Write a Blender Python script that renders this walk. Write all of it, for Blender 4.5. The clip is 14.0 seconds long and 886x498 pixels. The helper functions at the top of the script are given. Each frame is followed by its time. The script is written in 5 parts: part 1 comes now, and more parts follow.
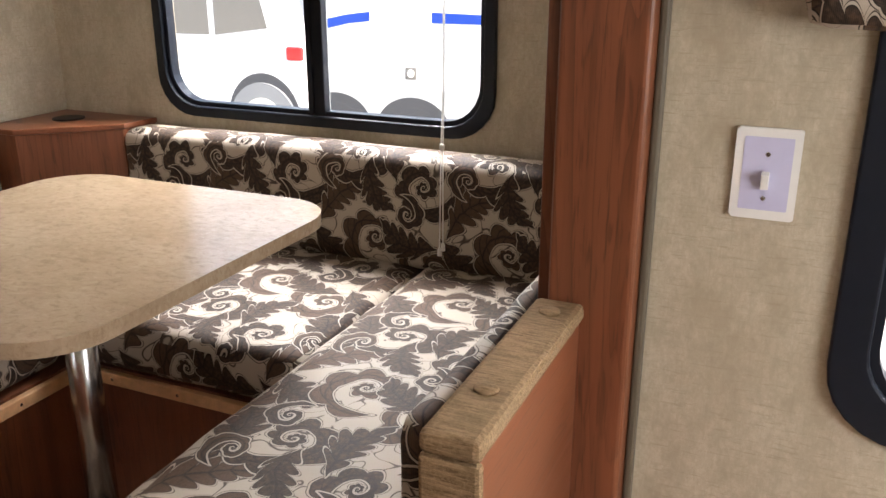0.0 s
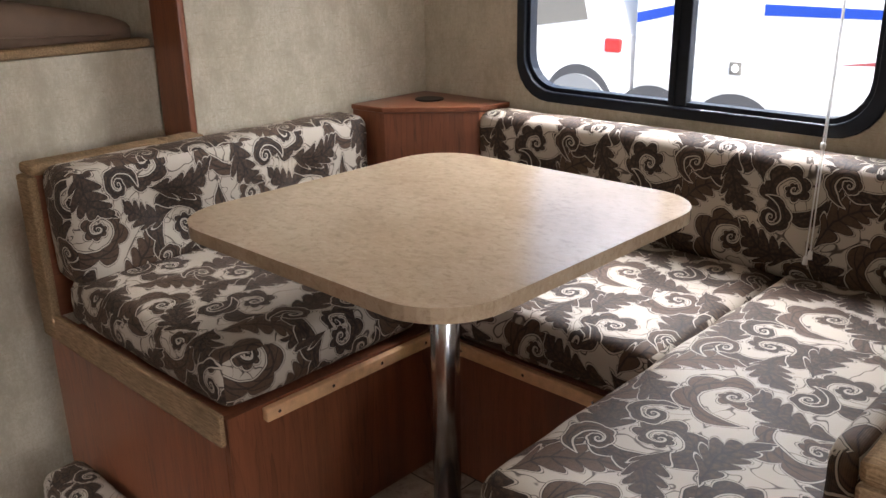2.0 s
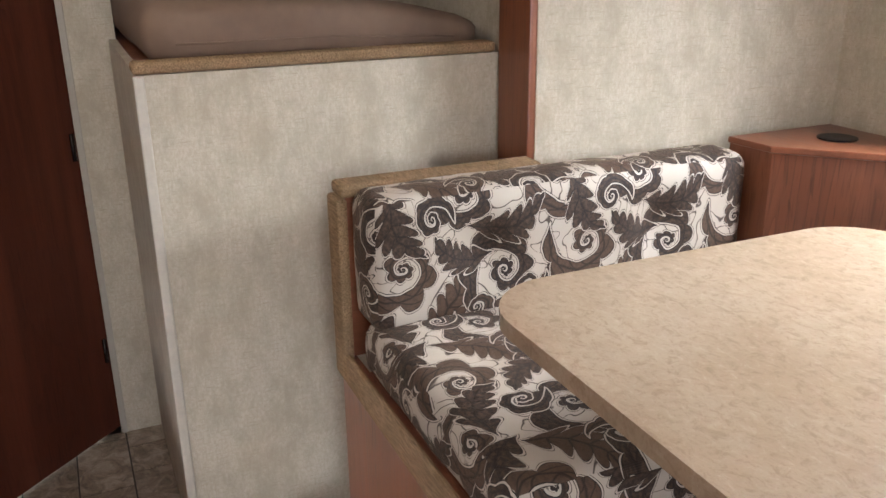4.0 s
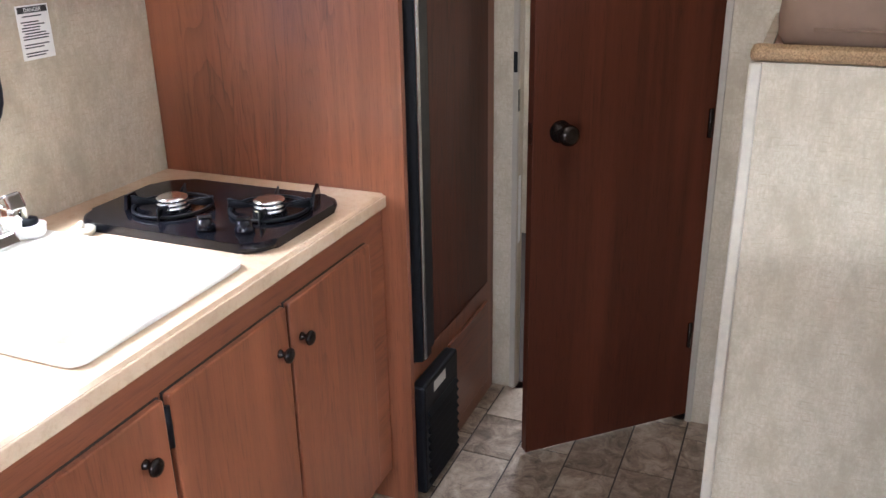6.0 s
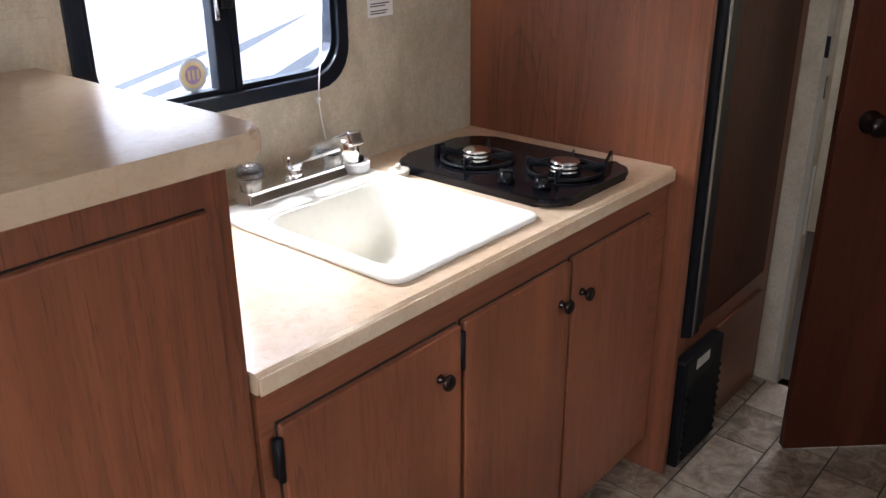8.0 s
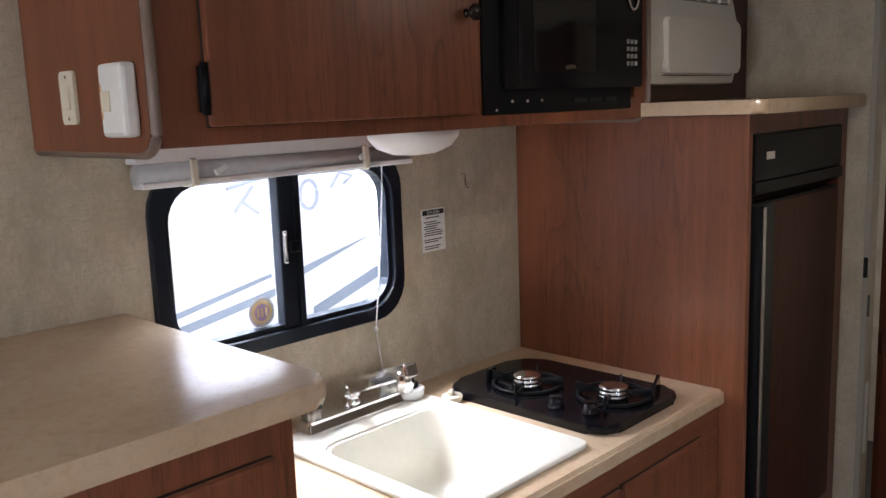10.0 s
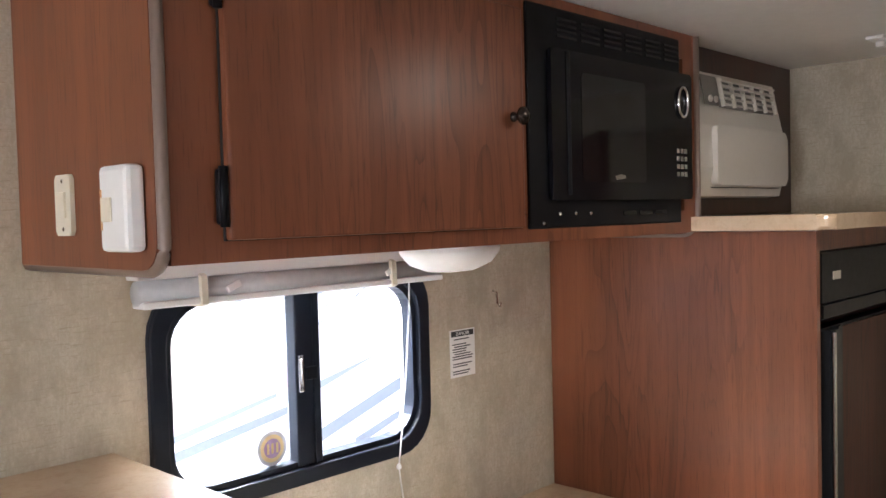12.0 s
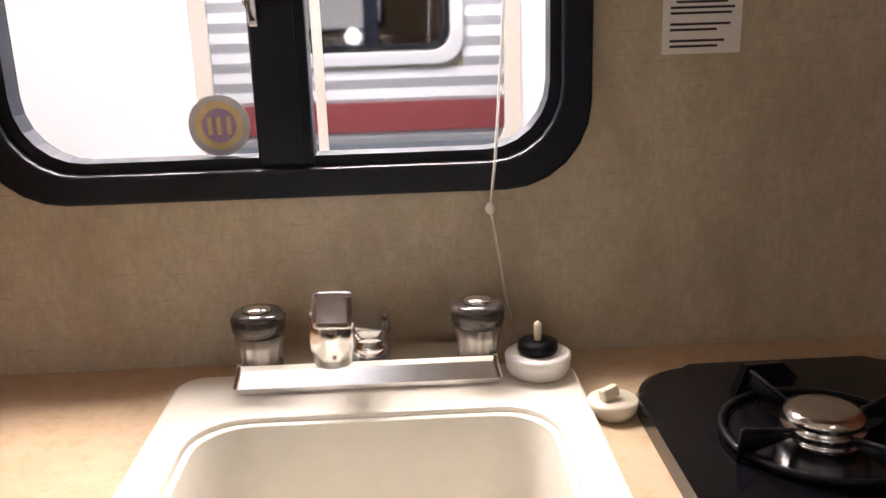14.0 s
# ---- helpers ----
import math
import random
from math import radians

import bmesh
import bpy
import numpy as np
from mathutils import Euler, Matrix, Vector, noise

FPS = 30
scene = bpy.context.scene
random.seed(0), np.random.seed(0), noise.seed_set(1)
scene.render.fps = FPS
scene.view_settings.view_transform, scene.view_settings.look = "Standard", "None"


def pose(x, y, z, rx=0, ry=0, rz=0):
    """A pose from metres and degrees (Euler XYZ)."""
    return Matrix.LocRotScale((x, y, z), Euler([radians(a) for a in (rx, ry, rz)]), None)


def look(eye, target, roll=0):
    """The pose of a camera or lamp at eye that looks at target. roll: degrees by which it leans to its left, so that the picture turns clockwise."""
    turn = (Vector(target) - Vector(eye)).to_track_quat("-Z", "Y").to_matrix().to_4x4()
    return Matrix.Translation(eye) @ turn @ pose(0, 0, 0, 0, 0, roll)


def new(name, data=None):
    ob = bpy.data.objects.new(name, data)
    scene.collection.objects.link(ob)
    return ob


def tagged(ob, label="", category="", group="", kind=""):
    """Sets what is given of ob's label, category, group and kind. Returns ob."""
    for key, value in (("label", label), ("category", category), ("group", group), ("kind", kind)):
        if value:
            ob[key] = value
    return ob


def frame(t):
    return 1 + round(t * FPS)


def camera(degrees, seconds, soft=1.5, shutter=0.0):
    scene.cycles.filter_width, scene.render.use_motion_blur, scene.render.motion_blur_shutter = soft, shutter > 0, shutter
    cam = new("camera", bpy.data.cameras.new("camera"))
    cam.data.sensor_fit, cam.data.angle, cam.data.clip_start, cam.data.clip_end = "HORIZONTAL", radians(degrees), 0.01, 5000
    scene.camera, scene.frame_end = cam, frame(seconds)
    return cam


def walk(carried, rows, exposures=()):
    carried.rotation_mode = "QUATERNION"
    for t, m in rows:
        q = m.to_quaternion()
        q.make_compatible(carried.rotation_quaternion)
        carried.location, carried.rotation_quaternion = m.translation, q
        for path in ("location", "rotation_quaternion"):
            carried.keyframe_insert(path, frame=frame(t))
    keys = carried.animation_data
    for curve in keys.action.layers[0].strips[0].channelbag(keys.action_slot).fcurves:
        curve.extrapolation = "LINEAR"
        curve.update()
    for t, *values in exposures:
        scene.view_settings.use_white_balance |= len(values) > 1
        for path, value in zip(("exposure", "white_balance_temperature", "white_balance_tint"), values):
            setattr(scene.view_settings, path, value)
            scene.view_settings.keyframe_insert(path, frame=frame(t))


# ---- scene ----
cam = camera(54.5, 14.0)
PATH = [
    (0, (0.692, 0.412, 1.515), (-0.069, 2.14, 0.864), 0.0),
    (0.5, (0.66, 0.421, 1.493), (-0.33, 2.039, 0.858), -0.6),
    (1, (0.604, 0.394, 1.507), (-0.502, 1.926, 0.853), -0.8),
    (1.5, (0.568, 0.358, 1.507), (-0.615, 1.83, 0.849), -0.7),
    (2, (0.544, 0.355, 1.499), (-0.758, 1.722, 0.837), -1.0),
    (2.2, (0.521, 0.356, 1.503), (-0.825, 1.676, 0.834), -1.4),
    (4.5, (0.011, 0.773, 1.497), (-1.827, 1.168, 0.816), -0.4),
    (5, (-0.054, 0.884, 1.517), (-1.927, 0.798, 0.82), -0.7),
    (5.5, (-0.092, 0.871, 1.523), (-1.904, 0.417, 0.807), -0.9),
    (6, (-0.125, 0.853, 1.505), (-1.84, 0.13, 0.772), -1.0),
    (6.5, (-0.112, 0.841, 1.472), (-1.71, -0.071, 0.688), -1.3),
    (7, (-0.069, 0.822, 1.463), (-1.551, -0.209, 0.603), -1.4),
    (7.2, (-0.051, 0.822, 1.467), (-1.487, -0.261, 0.591), -1.5),
    (9.5, (0.058, 0.898, 1.582), (-1.321, -0.476, 1.124), -2.3),
    (10, (0.058, 0.897, 1.597), (-1.358, -0.477, 1.268), -2.1),
    (10.5, (0.071, 0.898, 1.629), (-1.369, -0.476, 1.432), -2.0),
    (11, (0.067, 0.87, 1.64), (-1.376, -0.511, 1.539), -2.2),
    (11.5, (0.034, 0.805, 1.645), (-1.408, -0.579, 1.572), -1.8),
    (12, (-0.038, 0.703, 1.602), (-1.479, -0.682, 1.525), -1.5),
    (12.5, (-0.265, 0.663, 1.541), (-1.673, -0.751, 1.409), -1.6),
    (13, (-0.666, 0.629, 1.471), (-1.847, -0.966, 1.225), -1.3),
    (13.5, (-0.982, 0.462, 1.373), (-1.65, -1.39, 1.021), -1.1),
    (13.8, (-1.15, 0.351, 1.333), (-1.446, -1.57, 0.861), -1.4),
    (14, (-1.203, 0.276, 1.285), (-1.27, -1.64, 0.733), -1.8),
]
EXPOSURES = [
    (0.0, 1.35, 6700, 11), (1.0, 1.25, 6300, 11), (2.2, 1.2, 6300, 11), (4.5, 2.2, 5900, 11), (5.5, 2.42, 5800, 12), (6.0, 2.42, 5600, 11), (6.5, 1.85, 5700, 11), (7.2, 1.55, 5800, 11),
    (9.5, 1.12, 6000, 11), (10.0, 1.12, 6000, 11), (11.0, 1.8, 6100, 11), (12.0, 1.85, 6100, 11), (12.5, 1.85, 6600, 13), (13.0, 1.75, 7200, 17), (13.5, 1.05, 7800, 19), (14.0, 0.52, 7500, 20),
]
walk(cam, [(t, look(eye, target, roll)) for t, eye, target, roll in PATH], EXPOSURES)

# ---- light ----
world = bpy.data.worlds.new("overcast_sky")
scene.world = world
world.use_nodes = True
wn = world.node_tree.nodes
sky = wn.new("ShaderNodeTexSky")
sky.sky_type, sky.sun_disc = "NISHITA", False
sky.sun_elevation, sky.sun_rotation = radians(51), radians(107)
sky.air_density, sky.dust_density = 1.0, 3.0
wn["Background"].inputs["Strength"].default_value = 0.15
world.node_tree.links.new(sky.outputs[0], wn["Background"].inputs["Color"])
sun = new("sun", bpy.data.lights.new("sun", "SUN"))
sun.data.energy, sun.data.angle, sun.data.color = 4.6, radians(15), (1.0, 0.96, 0.9)
sun.matrix_world = look((7, -2.2, 9), (0, 0, 0))


def opening_light(name, at, target, w, h, watts):
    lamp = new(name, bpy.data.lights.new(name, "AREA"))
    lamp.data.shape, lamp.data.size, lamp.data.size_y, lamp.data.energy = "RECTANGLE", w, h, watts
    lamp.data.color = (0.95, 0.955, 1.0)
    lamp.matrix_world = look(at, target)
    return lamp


opening_light("daylight_dinette_window", (-0.54, 2.80, 2.12), (-0.40, 1.3, 0.75), 1.1, 0.7, 40)
opening_light("daylight_kitchen_window", (-1.07, -1.10, 1.85), (-1.1, 0.2, 0.7), 0.8, 0.5, 37)
opening_light("daylight_side_window", (1.13, 1.98, 1.75), (0.5, 0.4, 0.6), 0.9, 0.6, 20)
# Added fill through an unseen front opening; lights the bunk and corridor.
opening_light("daylight_front_window", (2.13, 0.55, 1.4), (-2.0, 0.4, 0.6), 1.1, 0.6, 11)
# Roof vent is unseen; inferred from the bright gap at the bath door.
opening_light("daylight_bath_vent", (-3.1, 0.1, 2.2), (-3.1, 0.1, 0.0), 0.34, 0.34, 8)

ceiling_lamp = new("ceiling_lamp", bpy.data.lights.new("ceiling_lamp", "AREA"))
ceiling_lamp.data.shape, ceiling_lamp.data.size, ceiling_lamp.data.energy, ceiling_lamp.data.color = "DISK", 0.18, 0.9, (1.0, 0.88, 0.74)
ceiling_lamp.matrix_world = look((-1.62, 0.42, 1.945), (-1.62, 0.42, 0))

# ---- materials ----


class Nodes:
    """A node material with a short way to add nodes."""

    def __init__(self, name, rough=0.5, metal=0.0, color=(0.5, 0.5, 0.5)):
        self.mat = bpy.data.materials.new(name)
        self.mat.use_nodes = True
        self.tree = self.mat.node_tree
        self.bsdf = self.tree.nodes["Principled BSDF"]
        self.put("Base Color", (*color, 1))
        self.put("Roughness", rough)
        self.put("Metallic", metal)

    def put(self, socket, value):
        target = self.bsdf.inputs[socket]
        if isinstance(value, bpy.types.NodeSocket):
            self.tree.links.new(value, target)
        else:
            target.default_value = value

    def node(self, kind, **given):
        n = self.tree.nodes.new(kind)
        for key, value in given.items():
            target = n.inputs[int(key[1:])] if key[0] == "i" and key[1:].isdigit() else n.inputs[key.replace("_", " ")]
            if isinstance(value, bpy.types.NodeSocket):
                self.tree.links.new(value, target)
            else:
                target.default_value = value
        return n

    def coords(self, scale=(1, 1, 1), turn=(0, 0, 0), uv=False):
        c = self.tree.nodes.new("ShaderNodeTexCoord")
        m = self.node("ShaderNodeMapping", Scale=scale, Rotation=turn)
        self.tree.links.new(c.outputs["UV" if uv else "Object"], m.inputs["Vector"])
        return m.outputs[0]

    def noise(self, at, scale, detail=4, rough=0.55, warp=0.0):
        return self.node("ShaderNodeTexNoise", Vector=at, Scale=scale, Detail=detail, Roughness=rough, Distortion=warp).outputs["Fac"]

    def math(self, op, a, b=0.0):
        n = self.tree.nodes.new("ShaderNodeMath")
        n.operation = op
        for i, v in enumerate((a, b)):
            if isinstance(v, bpy.types.NodeSocket):
                self.tree.links.new(v, n.inputs[i])
            else:
                n.inputs[i].default_value = v
        return n.outputs[0]

    def ramp(self, fac, *stops):
        n = self.tree.nodes.new("ShaderNodeValToRGB")
        self.tree.links.new(fac, n.inputs[0])
        while len(n.color_ramp.elements) < len(stops):
            n.color_ramp.elements.new(0.5)
        for e, (at, c) in zip(n.color_ramp.elements, stops):
            e.position, e.color = at, (*c, 1) if len(c) == 3 else c
        return n.outputs[0]

    def mix(self, fac, a, b, kind="MIX"):
        n = self.tree.nodes.new("ShaderNodeMix")
        n.data_type, n.blend_type = "RGBA", kind
        for i, v in ((0, fac), (6, a), (7, b)):
            if isinstance(v, bpy.types.NodeSocket):
                self.tree.links.new(v, n.inputs[i])
            else:
                n.inputs[i].default_value = v if i == 0 else (*v, 1)
        return n.outputs[2]

    def bump(self, height, strength=0.3, distance=0.002):
        self.put("Normal", self.node("ShaderNodeBump", Height=height, Strength=strength, Distance=distance).outputs[0])


def plain(name, color, rough=0.5, metal=0.0, grain=0.06, size=60, gloss=0.5):
    m = Nodes(name, rough, metal, color)
    m.put("Specular IOR Level", gloss)
    n = m.noise(m.coords(), size, 3)
    m.put("Base Color", m.ramp(n, (0.3, [c * (1 - grain) for c in color]), (0.7, [min(1, c * (1 + grain)) for c in color])))
    m.put("Roughness", m.math("ADD", m.math("MULTIPLY", n, 0.12), rough - 0.06))
    return m.mat


def make_wood(name, axis, dark=(0.062, 0.019, 0.010), light=(0.24, 0.082, 0.037), rough=0.33, gloss=0.45):
    """Cherry print laminate with its grain along an axis."""
    m = Nodes(name, rough)

    def along(k):
        return m.coords({"z": (1, 1, k), "x": (k, 1, 1), "y": (1, k, 1)}[axis])

    broad = m.noise(along(0.12), 6, 3, 0.5, 0.4)
    streak = m.noise(along(0.025), 55, 4, 0.65, 0.2)
    pore = m.noise(along(0.05), 300, 2, 0.6)
    figure = m.noise(along(0.11), 8.5, 2, 0.45, 0.7)
    rings = m.math("POWER", m.math("FRACT", m.math("MULTIPLY", figure, 15.0)), 5.0)
    patch = m.ramp(m.noise(along(0.10), 4.3, 2), (0.44, (0, 0, 0)), (0.60, (1, 1, 1)))
    mid = [0.6 * l + 0.4 * d for l, d in zip(light, dark)]
    c = m.ramp(streak, (0.32, mid), (0.62, light))
    c = m.mix(m.ramp(broad, (0.36, (0.85, 0.85, 0.85)), (0.62, (0, 0, 0))), c, mid)
    c = m.mix(m.math("MULTIPLY", m.math("MULTIPLY", rings, patch), 0.55), c, dark)
    c = m.mix(m.ramp(pore, (0.56, (0, 0, 0)), (0.72, (0.5, 0.5, 0.5))), c, dark)
    tick = m.noise(along(0.09), 75, 2, 0.5, 0.5)
    c = m.mix(m.math("MULTIPLY", m.ramp(tick, (0.60, (0, 0, 0)), (0.68, (0.55, 0.55, 0.55))), patch), c, dark)
    pale = m.ramp(m.noise(along(0.06), 9, 2), (0.55, (0, 0, 0)), (0.70, (0.55, 0.55, 0.55)))
    c = m.mix(pale, c, [min(1, 1.3 * k) for k in light])
    m.put("Base Color", c)
    m.put("Roughness", m.math("ADD", m.math("MULTIPLY", streak, 0.16), rough - 0.08))
    m.put("Specular IOR Level", gloss)
    m.bump(pore, 0.05, 0.001)
    return m.mat


def make_wallpaper():
    m = Nodes("beige_linen_wallboard", 0.6)
    at = m.coords()
    wide = m.noise(at, 5, 3)
    weave = m.noise(m.coords((1.5, 1.5, 1)), 85, 6, 0.75)
    weft = m.noise(m.coords((0.4, 0.4, 4)), 60, 5, 0.7)
    warp = m.noise(m.coords((5, 5, 0.35)), 55, 4, 0.7)
    specks = m.noise(at, 210, 2)
    c = m.ramp(weave, (0.35, (0.45, 0.384, 0.281)), (0.66, (0.58, 0.512, 0.391)))
    c = m.mix(m.ramp(weft, (0.56, (0, 0, 0)), (0.68, (0.6, 0.6, 0.6))), c, (0.31, 0.246, 0.156))
    c = m.mix(m.ramp(warp, (0.52, (0, 0, 0)), (0.72, (0.35, 0.35, 0.35))), c, (0.37, 0.305, 0.207))
    c = m.mix(m.ramp(specks, (0.60, (0, 0, 0)), (0.75, (0.4, 0.4, 0.4))), c, (0.66, 0.591, 0.451))
    blot = m.noise(m.coords((1, 1, 0.6)), 14, 5, 0.7)
    c = m.mix(m.ramp(blot, (0.42, (0, 0, 0)), (0.64, (0.7, 0.7, 0.7))), c, (0.36, 0.295, 0.202))
    c = m.mix(m.math("MULTIPLY", wide, 0.25), c, (0.44, 0.384, 0.285))
    m.put("Base Color", c)
    m.bump(weave, 0.12, 0.001)
    return m.mat


def make_laminate(name, low, mid, high, rough=0.28, fleck=0.65, streak=1.0):
    """Stone-print laminate: soft clouds under fine flecks, drawn out along x."""
    m = Nodes(name, rough)
    at = m.coords((1, streak, 1))
    big = m.noise(at, 5, 5, 0.6, 0.3)
    mid_grain = m.noise(at, 48, 6, 0.72, 0.6)
    small = m.noise(at, 150, 4, 0.7)
    c = m.mix(m.ramp(big, (0.38, (0, 0, 0)), (0.64, (0.45, 0.45, 0.45))), mid, high)
    c = m.mix(m.ramp(mid_grain, (0.36, (fleck, fleck, fleck)), (0.49, (0, 0, 0))), c, low)
    c = m.mix(m.ramp(mid_grain, (0.54, (0, 0, 0)), (0.70, (fleck, fleck, fleck))), c, high)
    c = m.mix(m.ramp(small, (0.56, (0, 0, 0)), (0.70, (fleck * 0.7,) * 3)), c, low)
    m.put("Base Color", c)
    m.put("Roughness", m.math("ADD", m.math("MULTIPLY", small, 0.12), rough - 0.05))
    m.put("Specular IOR Level", 0.7)
    return m.mat


def make_fabric(name="leaf_scroll_upholstery"):
    """Woven upholstery: one repeat of brown acanthus scrolls and leaves with dark outlines on a cream ground."""
    m = Nodes(name, 0.62)
    uv = m.coords(uv=True)
    wob = m.node("ShaderNodeSeparateColor", i0=m.node("ShaderNodeTexNoise", Vector=uv, Scale=11.0, Detail=2.0).outputs["Color"])
    uvs = m.node("ShaderNodeSeparateXYZ", i0=uv)
    px = m.math("ADD", uvs.outputs[0], m.math("MULTIPLY", wob.outputs[0], 0.035))
    py = m.math("ADD", uvs.outputs[1], m.math("MULTIPLY", wob.outputs[1], 0.035))
    TW, TH = 0.36, 0.42
    cream, brown, tan, dark = (0.45, 0.385, 0.31), (0.027, 0.0155, 0.0095), (0.082, 0.046, 0.026), (0.010, 0.006, 0.004)
    hatch = m.node("ShaderNodeTexNoise", Vector=uv, Scale=120.0, Detail=3.0).outputs["Fac"]
    thread = m.mix(m.ramp(hatch, (0.44, (0, 0, 0)), (0.62, (0.75, 0.75, 0.75))), brown, tan)
    fine = m.mix(m.ramp(hatch, (0.40, (0.35, 0.35, 0.35)), (0.55, (0, 0, 0))), tan, brown)

    def local(cx, cy, turn_by):
        """Coordinates about a motif's centre, wrapped to the repeat and turned."""
        x, y = (m.math("MULTIPLY", m.math("SUBTRACT", m.math("FRACT", m.math("ADD", m.math("DIVIDE", p, w), 0.5 - c + 20.0)), 0.5), w) for p, w, c in ((px, TW, cx), (py, TH, cy)))
        ca, sa = math.cos(radians(turn_by)), math.sin(radians(turn_by))
        u = m.math("ADD", m.math("MULTIPLY", x, ca), m.math("MULTIPLY", y, sa))
        v = m.math("SUBTRACT", m.math("MULTIPLY", y, ca), m.math("MULTIPLY", x, sa))
        return u, v

    def leaf(cx, cy, turn_by, length, width, bend):
        """How far inside a bent leaf with raked lobes a point lies, and its veins."""
        u, v = local(cx, cy, turn_by)
        v = m.math("ADD", v, m.math("MULTIPLY", m.math("SUBTRACT", m.math("MULTIPLY", u, u), 0.3 * length * length), bend))
        av = m.math("ABSOLUTE", v)
        slant = m.math("SUBTRACT", u, m.math("MULTIPLY", av, 0.8))
        wave = m.math("ABSOLUTE", m.math("SINE", m.math("MULTIPLY", slant, 3.14159 / (length * 0.36))))
        lobe = m.math("ADD", 0.40, m.math("MULTIPLY", m.math("POWER", wave, 0.6), 0.60))
        q = m.math("ADD", m.math("DIVIDE", u, length), 0.12)
        body = m.math("MULTIPLY", m.math("SUBTRACT", 1.0, m.math("MULTIPLY", q, q)), width)
        f = m.math("SUBTRACT", m.math("MULTIPLY", body, lobe), av)
        vein = m.math("MINIMUM", m.math("MULTIPLY", wave, 0.010), av)
        return f, vein

    def scroll(cx, cy, turn_by, size, hand, feather):
        """A volute that unwinds into a widening, feathered arm."""
        u, v = local(cx, cy, turn_by)
        v = m.math("MULTIPLY", v, hand)
        r = m.math("ADD", m.math("SQRT", m.math("ADD", m.math("MULTIPLY", u, u), m.math("MULTIPLY", v, v))), 0.0008)
        grow = 0.21
        along = m.math("DIVIDE", m.math("LOGARITHM", m.math("DIVIDE", r, size), 2.71828), grow)
        d = m.math("DIVIDE", m.math("SUBTRACT", m.math("ARCTAN2", v, u), along), 6.28319)
        d = m.math("MULTIPLY", m.math("SUBTRACT", m.math("FRACT", m.math("ADD", d, 40.5)), 0.5), 6.28319)
        theta = m.math("ADD", along, d)
        across = m.math("MULTIPLY", m.math("MULTIPLY", d, r), -grow)
        taper = m.math("SUBTRACT", 1.0, m.math("POWER", m.math("MAXIMUM", m.math("ADD", m.math("DIVIDE", theta, 5.2), 1.0), 0.0), 5.0))
        wide = m.math("MULTIPLY", m.math("MULTIPLY", r, 0.30), taper)
        teeth = m.math("POWER", m.math("ABSOLUTE", m.math("SINE", m.math("MULTIPLY", theta, 3.3))), 0.7)
        outer = m.math("MULTIPLY", wide, m.math("ADD", 1.0 - 0.62 * feather, m.math("MULTIPLY", teeth, 1.05 * feather)))
        side = m.math("GREATER_THAN", across, 0.0)
        limit = m.math("ADD", m.math("MULTIPLY", side, outer), m.math("MULTIPLY", m.math("SUBTRACT", 1.0, side), wide))
        f = m.math("SUBTRACT", limit, m.math("ABSOLUTE", across))
        f = m.math("MINIMUM", f, m.math("MULTIPLY", m.math("SUBTRACT", 0.0, theta), size * 0.5))
        ribs = m.math("MULTIPLY", m.math("ABSOLUTE", m.math("SINE", m.math("ADD", m.math("MULTIPLY", theta, 5.2), m.math("DIVIDE", across, size * 0.07)))), 0.011)
        return f, m.math("MINIMUM", m.math("ABSOLUTE", across), ribs)

    # thin tendrils in the ground
    tendril = m.math("ABSOLUTE", m.math("SUBTRACT", m.noise(uv, 9, 1.0, 0.4, 1.6), 0.5))
    c = m.mix(m.ramp(tendril, (0.006, (0.9, 0.9, 0.9)), (0.014, (0, 0, 0))), cream, brown)
    motifs = [
        (scroll, 0.20, 0.22, 20, 0.100, 1, 1.0), (leaf, 0.55, 0.10, 35, 0.090, 0.042, 4.0),
        (scroll, 0.72, 0.42, 200, 0.105, -1, 1.0), (leaf, 0.42, 0.45, 110, 0.095, 0.045, -5.0),
        (scroll, 0.28, 0.70, 140, 0.095, -1, 1.0), (leaf, 0.02, 0.48, 70, 0.085, 0.040, 5.0),
        (leaf, 0.56, 0.74, -20, 0.092, 0.044, -4.5), (scroll, 0.82, 0.88, 300, 0.100, 1, 1.0),
        (leaf, 0.03, 0.88, 150, 0.085, 0.042, 5.0), (leaf, 0.86, 0.16, -60, 0.075, 0.036, -6.0),
        (scroll, 0.52, 0.27, 260, 0.050, 1, 0.4), (scroll, 0.60, 0.56, 60, 0.050, -1, 0.4), (scroll, 0.08, 0.04, 100, 0.052, 1, 0.4),
    ]
    for k, (shape, *given) in enumerate(motifs):
        f, vein = shape(*given)
        fill = m.mix(m.ramp(vein, (0.0010, (0.9, 0.9, 0.9)), (0.0024, (0, 0, 0))), fine if k % 3 == 1 else thread, dark)
        mm = m.math("ADD", m.math("MULTIPLY", f, 50.0), 0.5)
        tones = m.tree.nodes.new("ShaderNodeValToRGB")
        tones.color_ramp.interpolation = "LINEAR"
        m.tree.links.new(mm, tones.inputs[0])
        stops = ((0.24, dark, 0.0), (0.265, dark, 1.0), (0.305, dark, 1.0), (0.33, cream, 1.0), (0.46, cream, 1.0), (0.485, dark, 1.0), (0.54, dark, 1.0), (0.57, dark, 0.0))
        while len(tones.color_ramp.elements) < len(stops):
            tones.color_ramp.elements.new(0.5)
        for e, (where, colour, alpha) in zip(tones.color_ramp.elements, stops):
            e.position, e.color = where, (*colour, alpha)
        c = m.mix(m.ramp(mm, (0.50, (0, 0, 0)), (0.52, (1, 1, 1))), c, fill)
        c = m.mix(tones.outputs["Alpha"], c, tones.outputs["Color"])
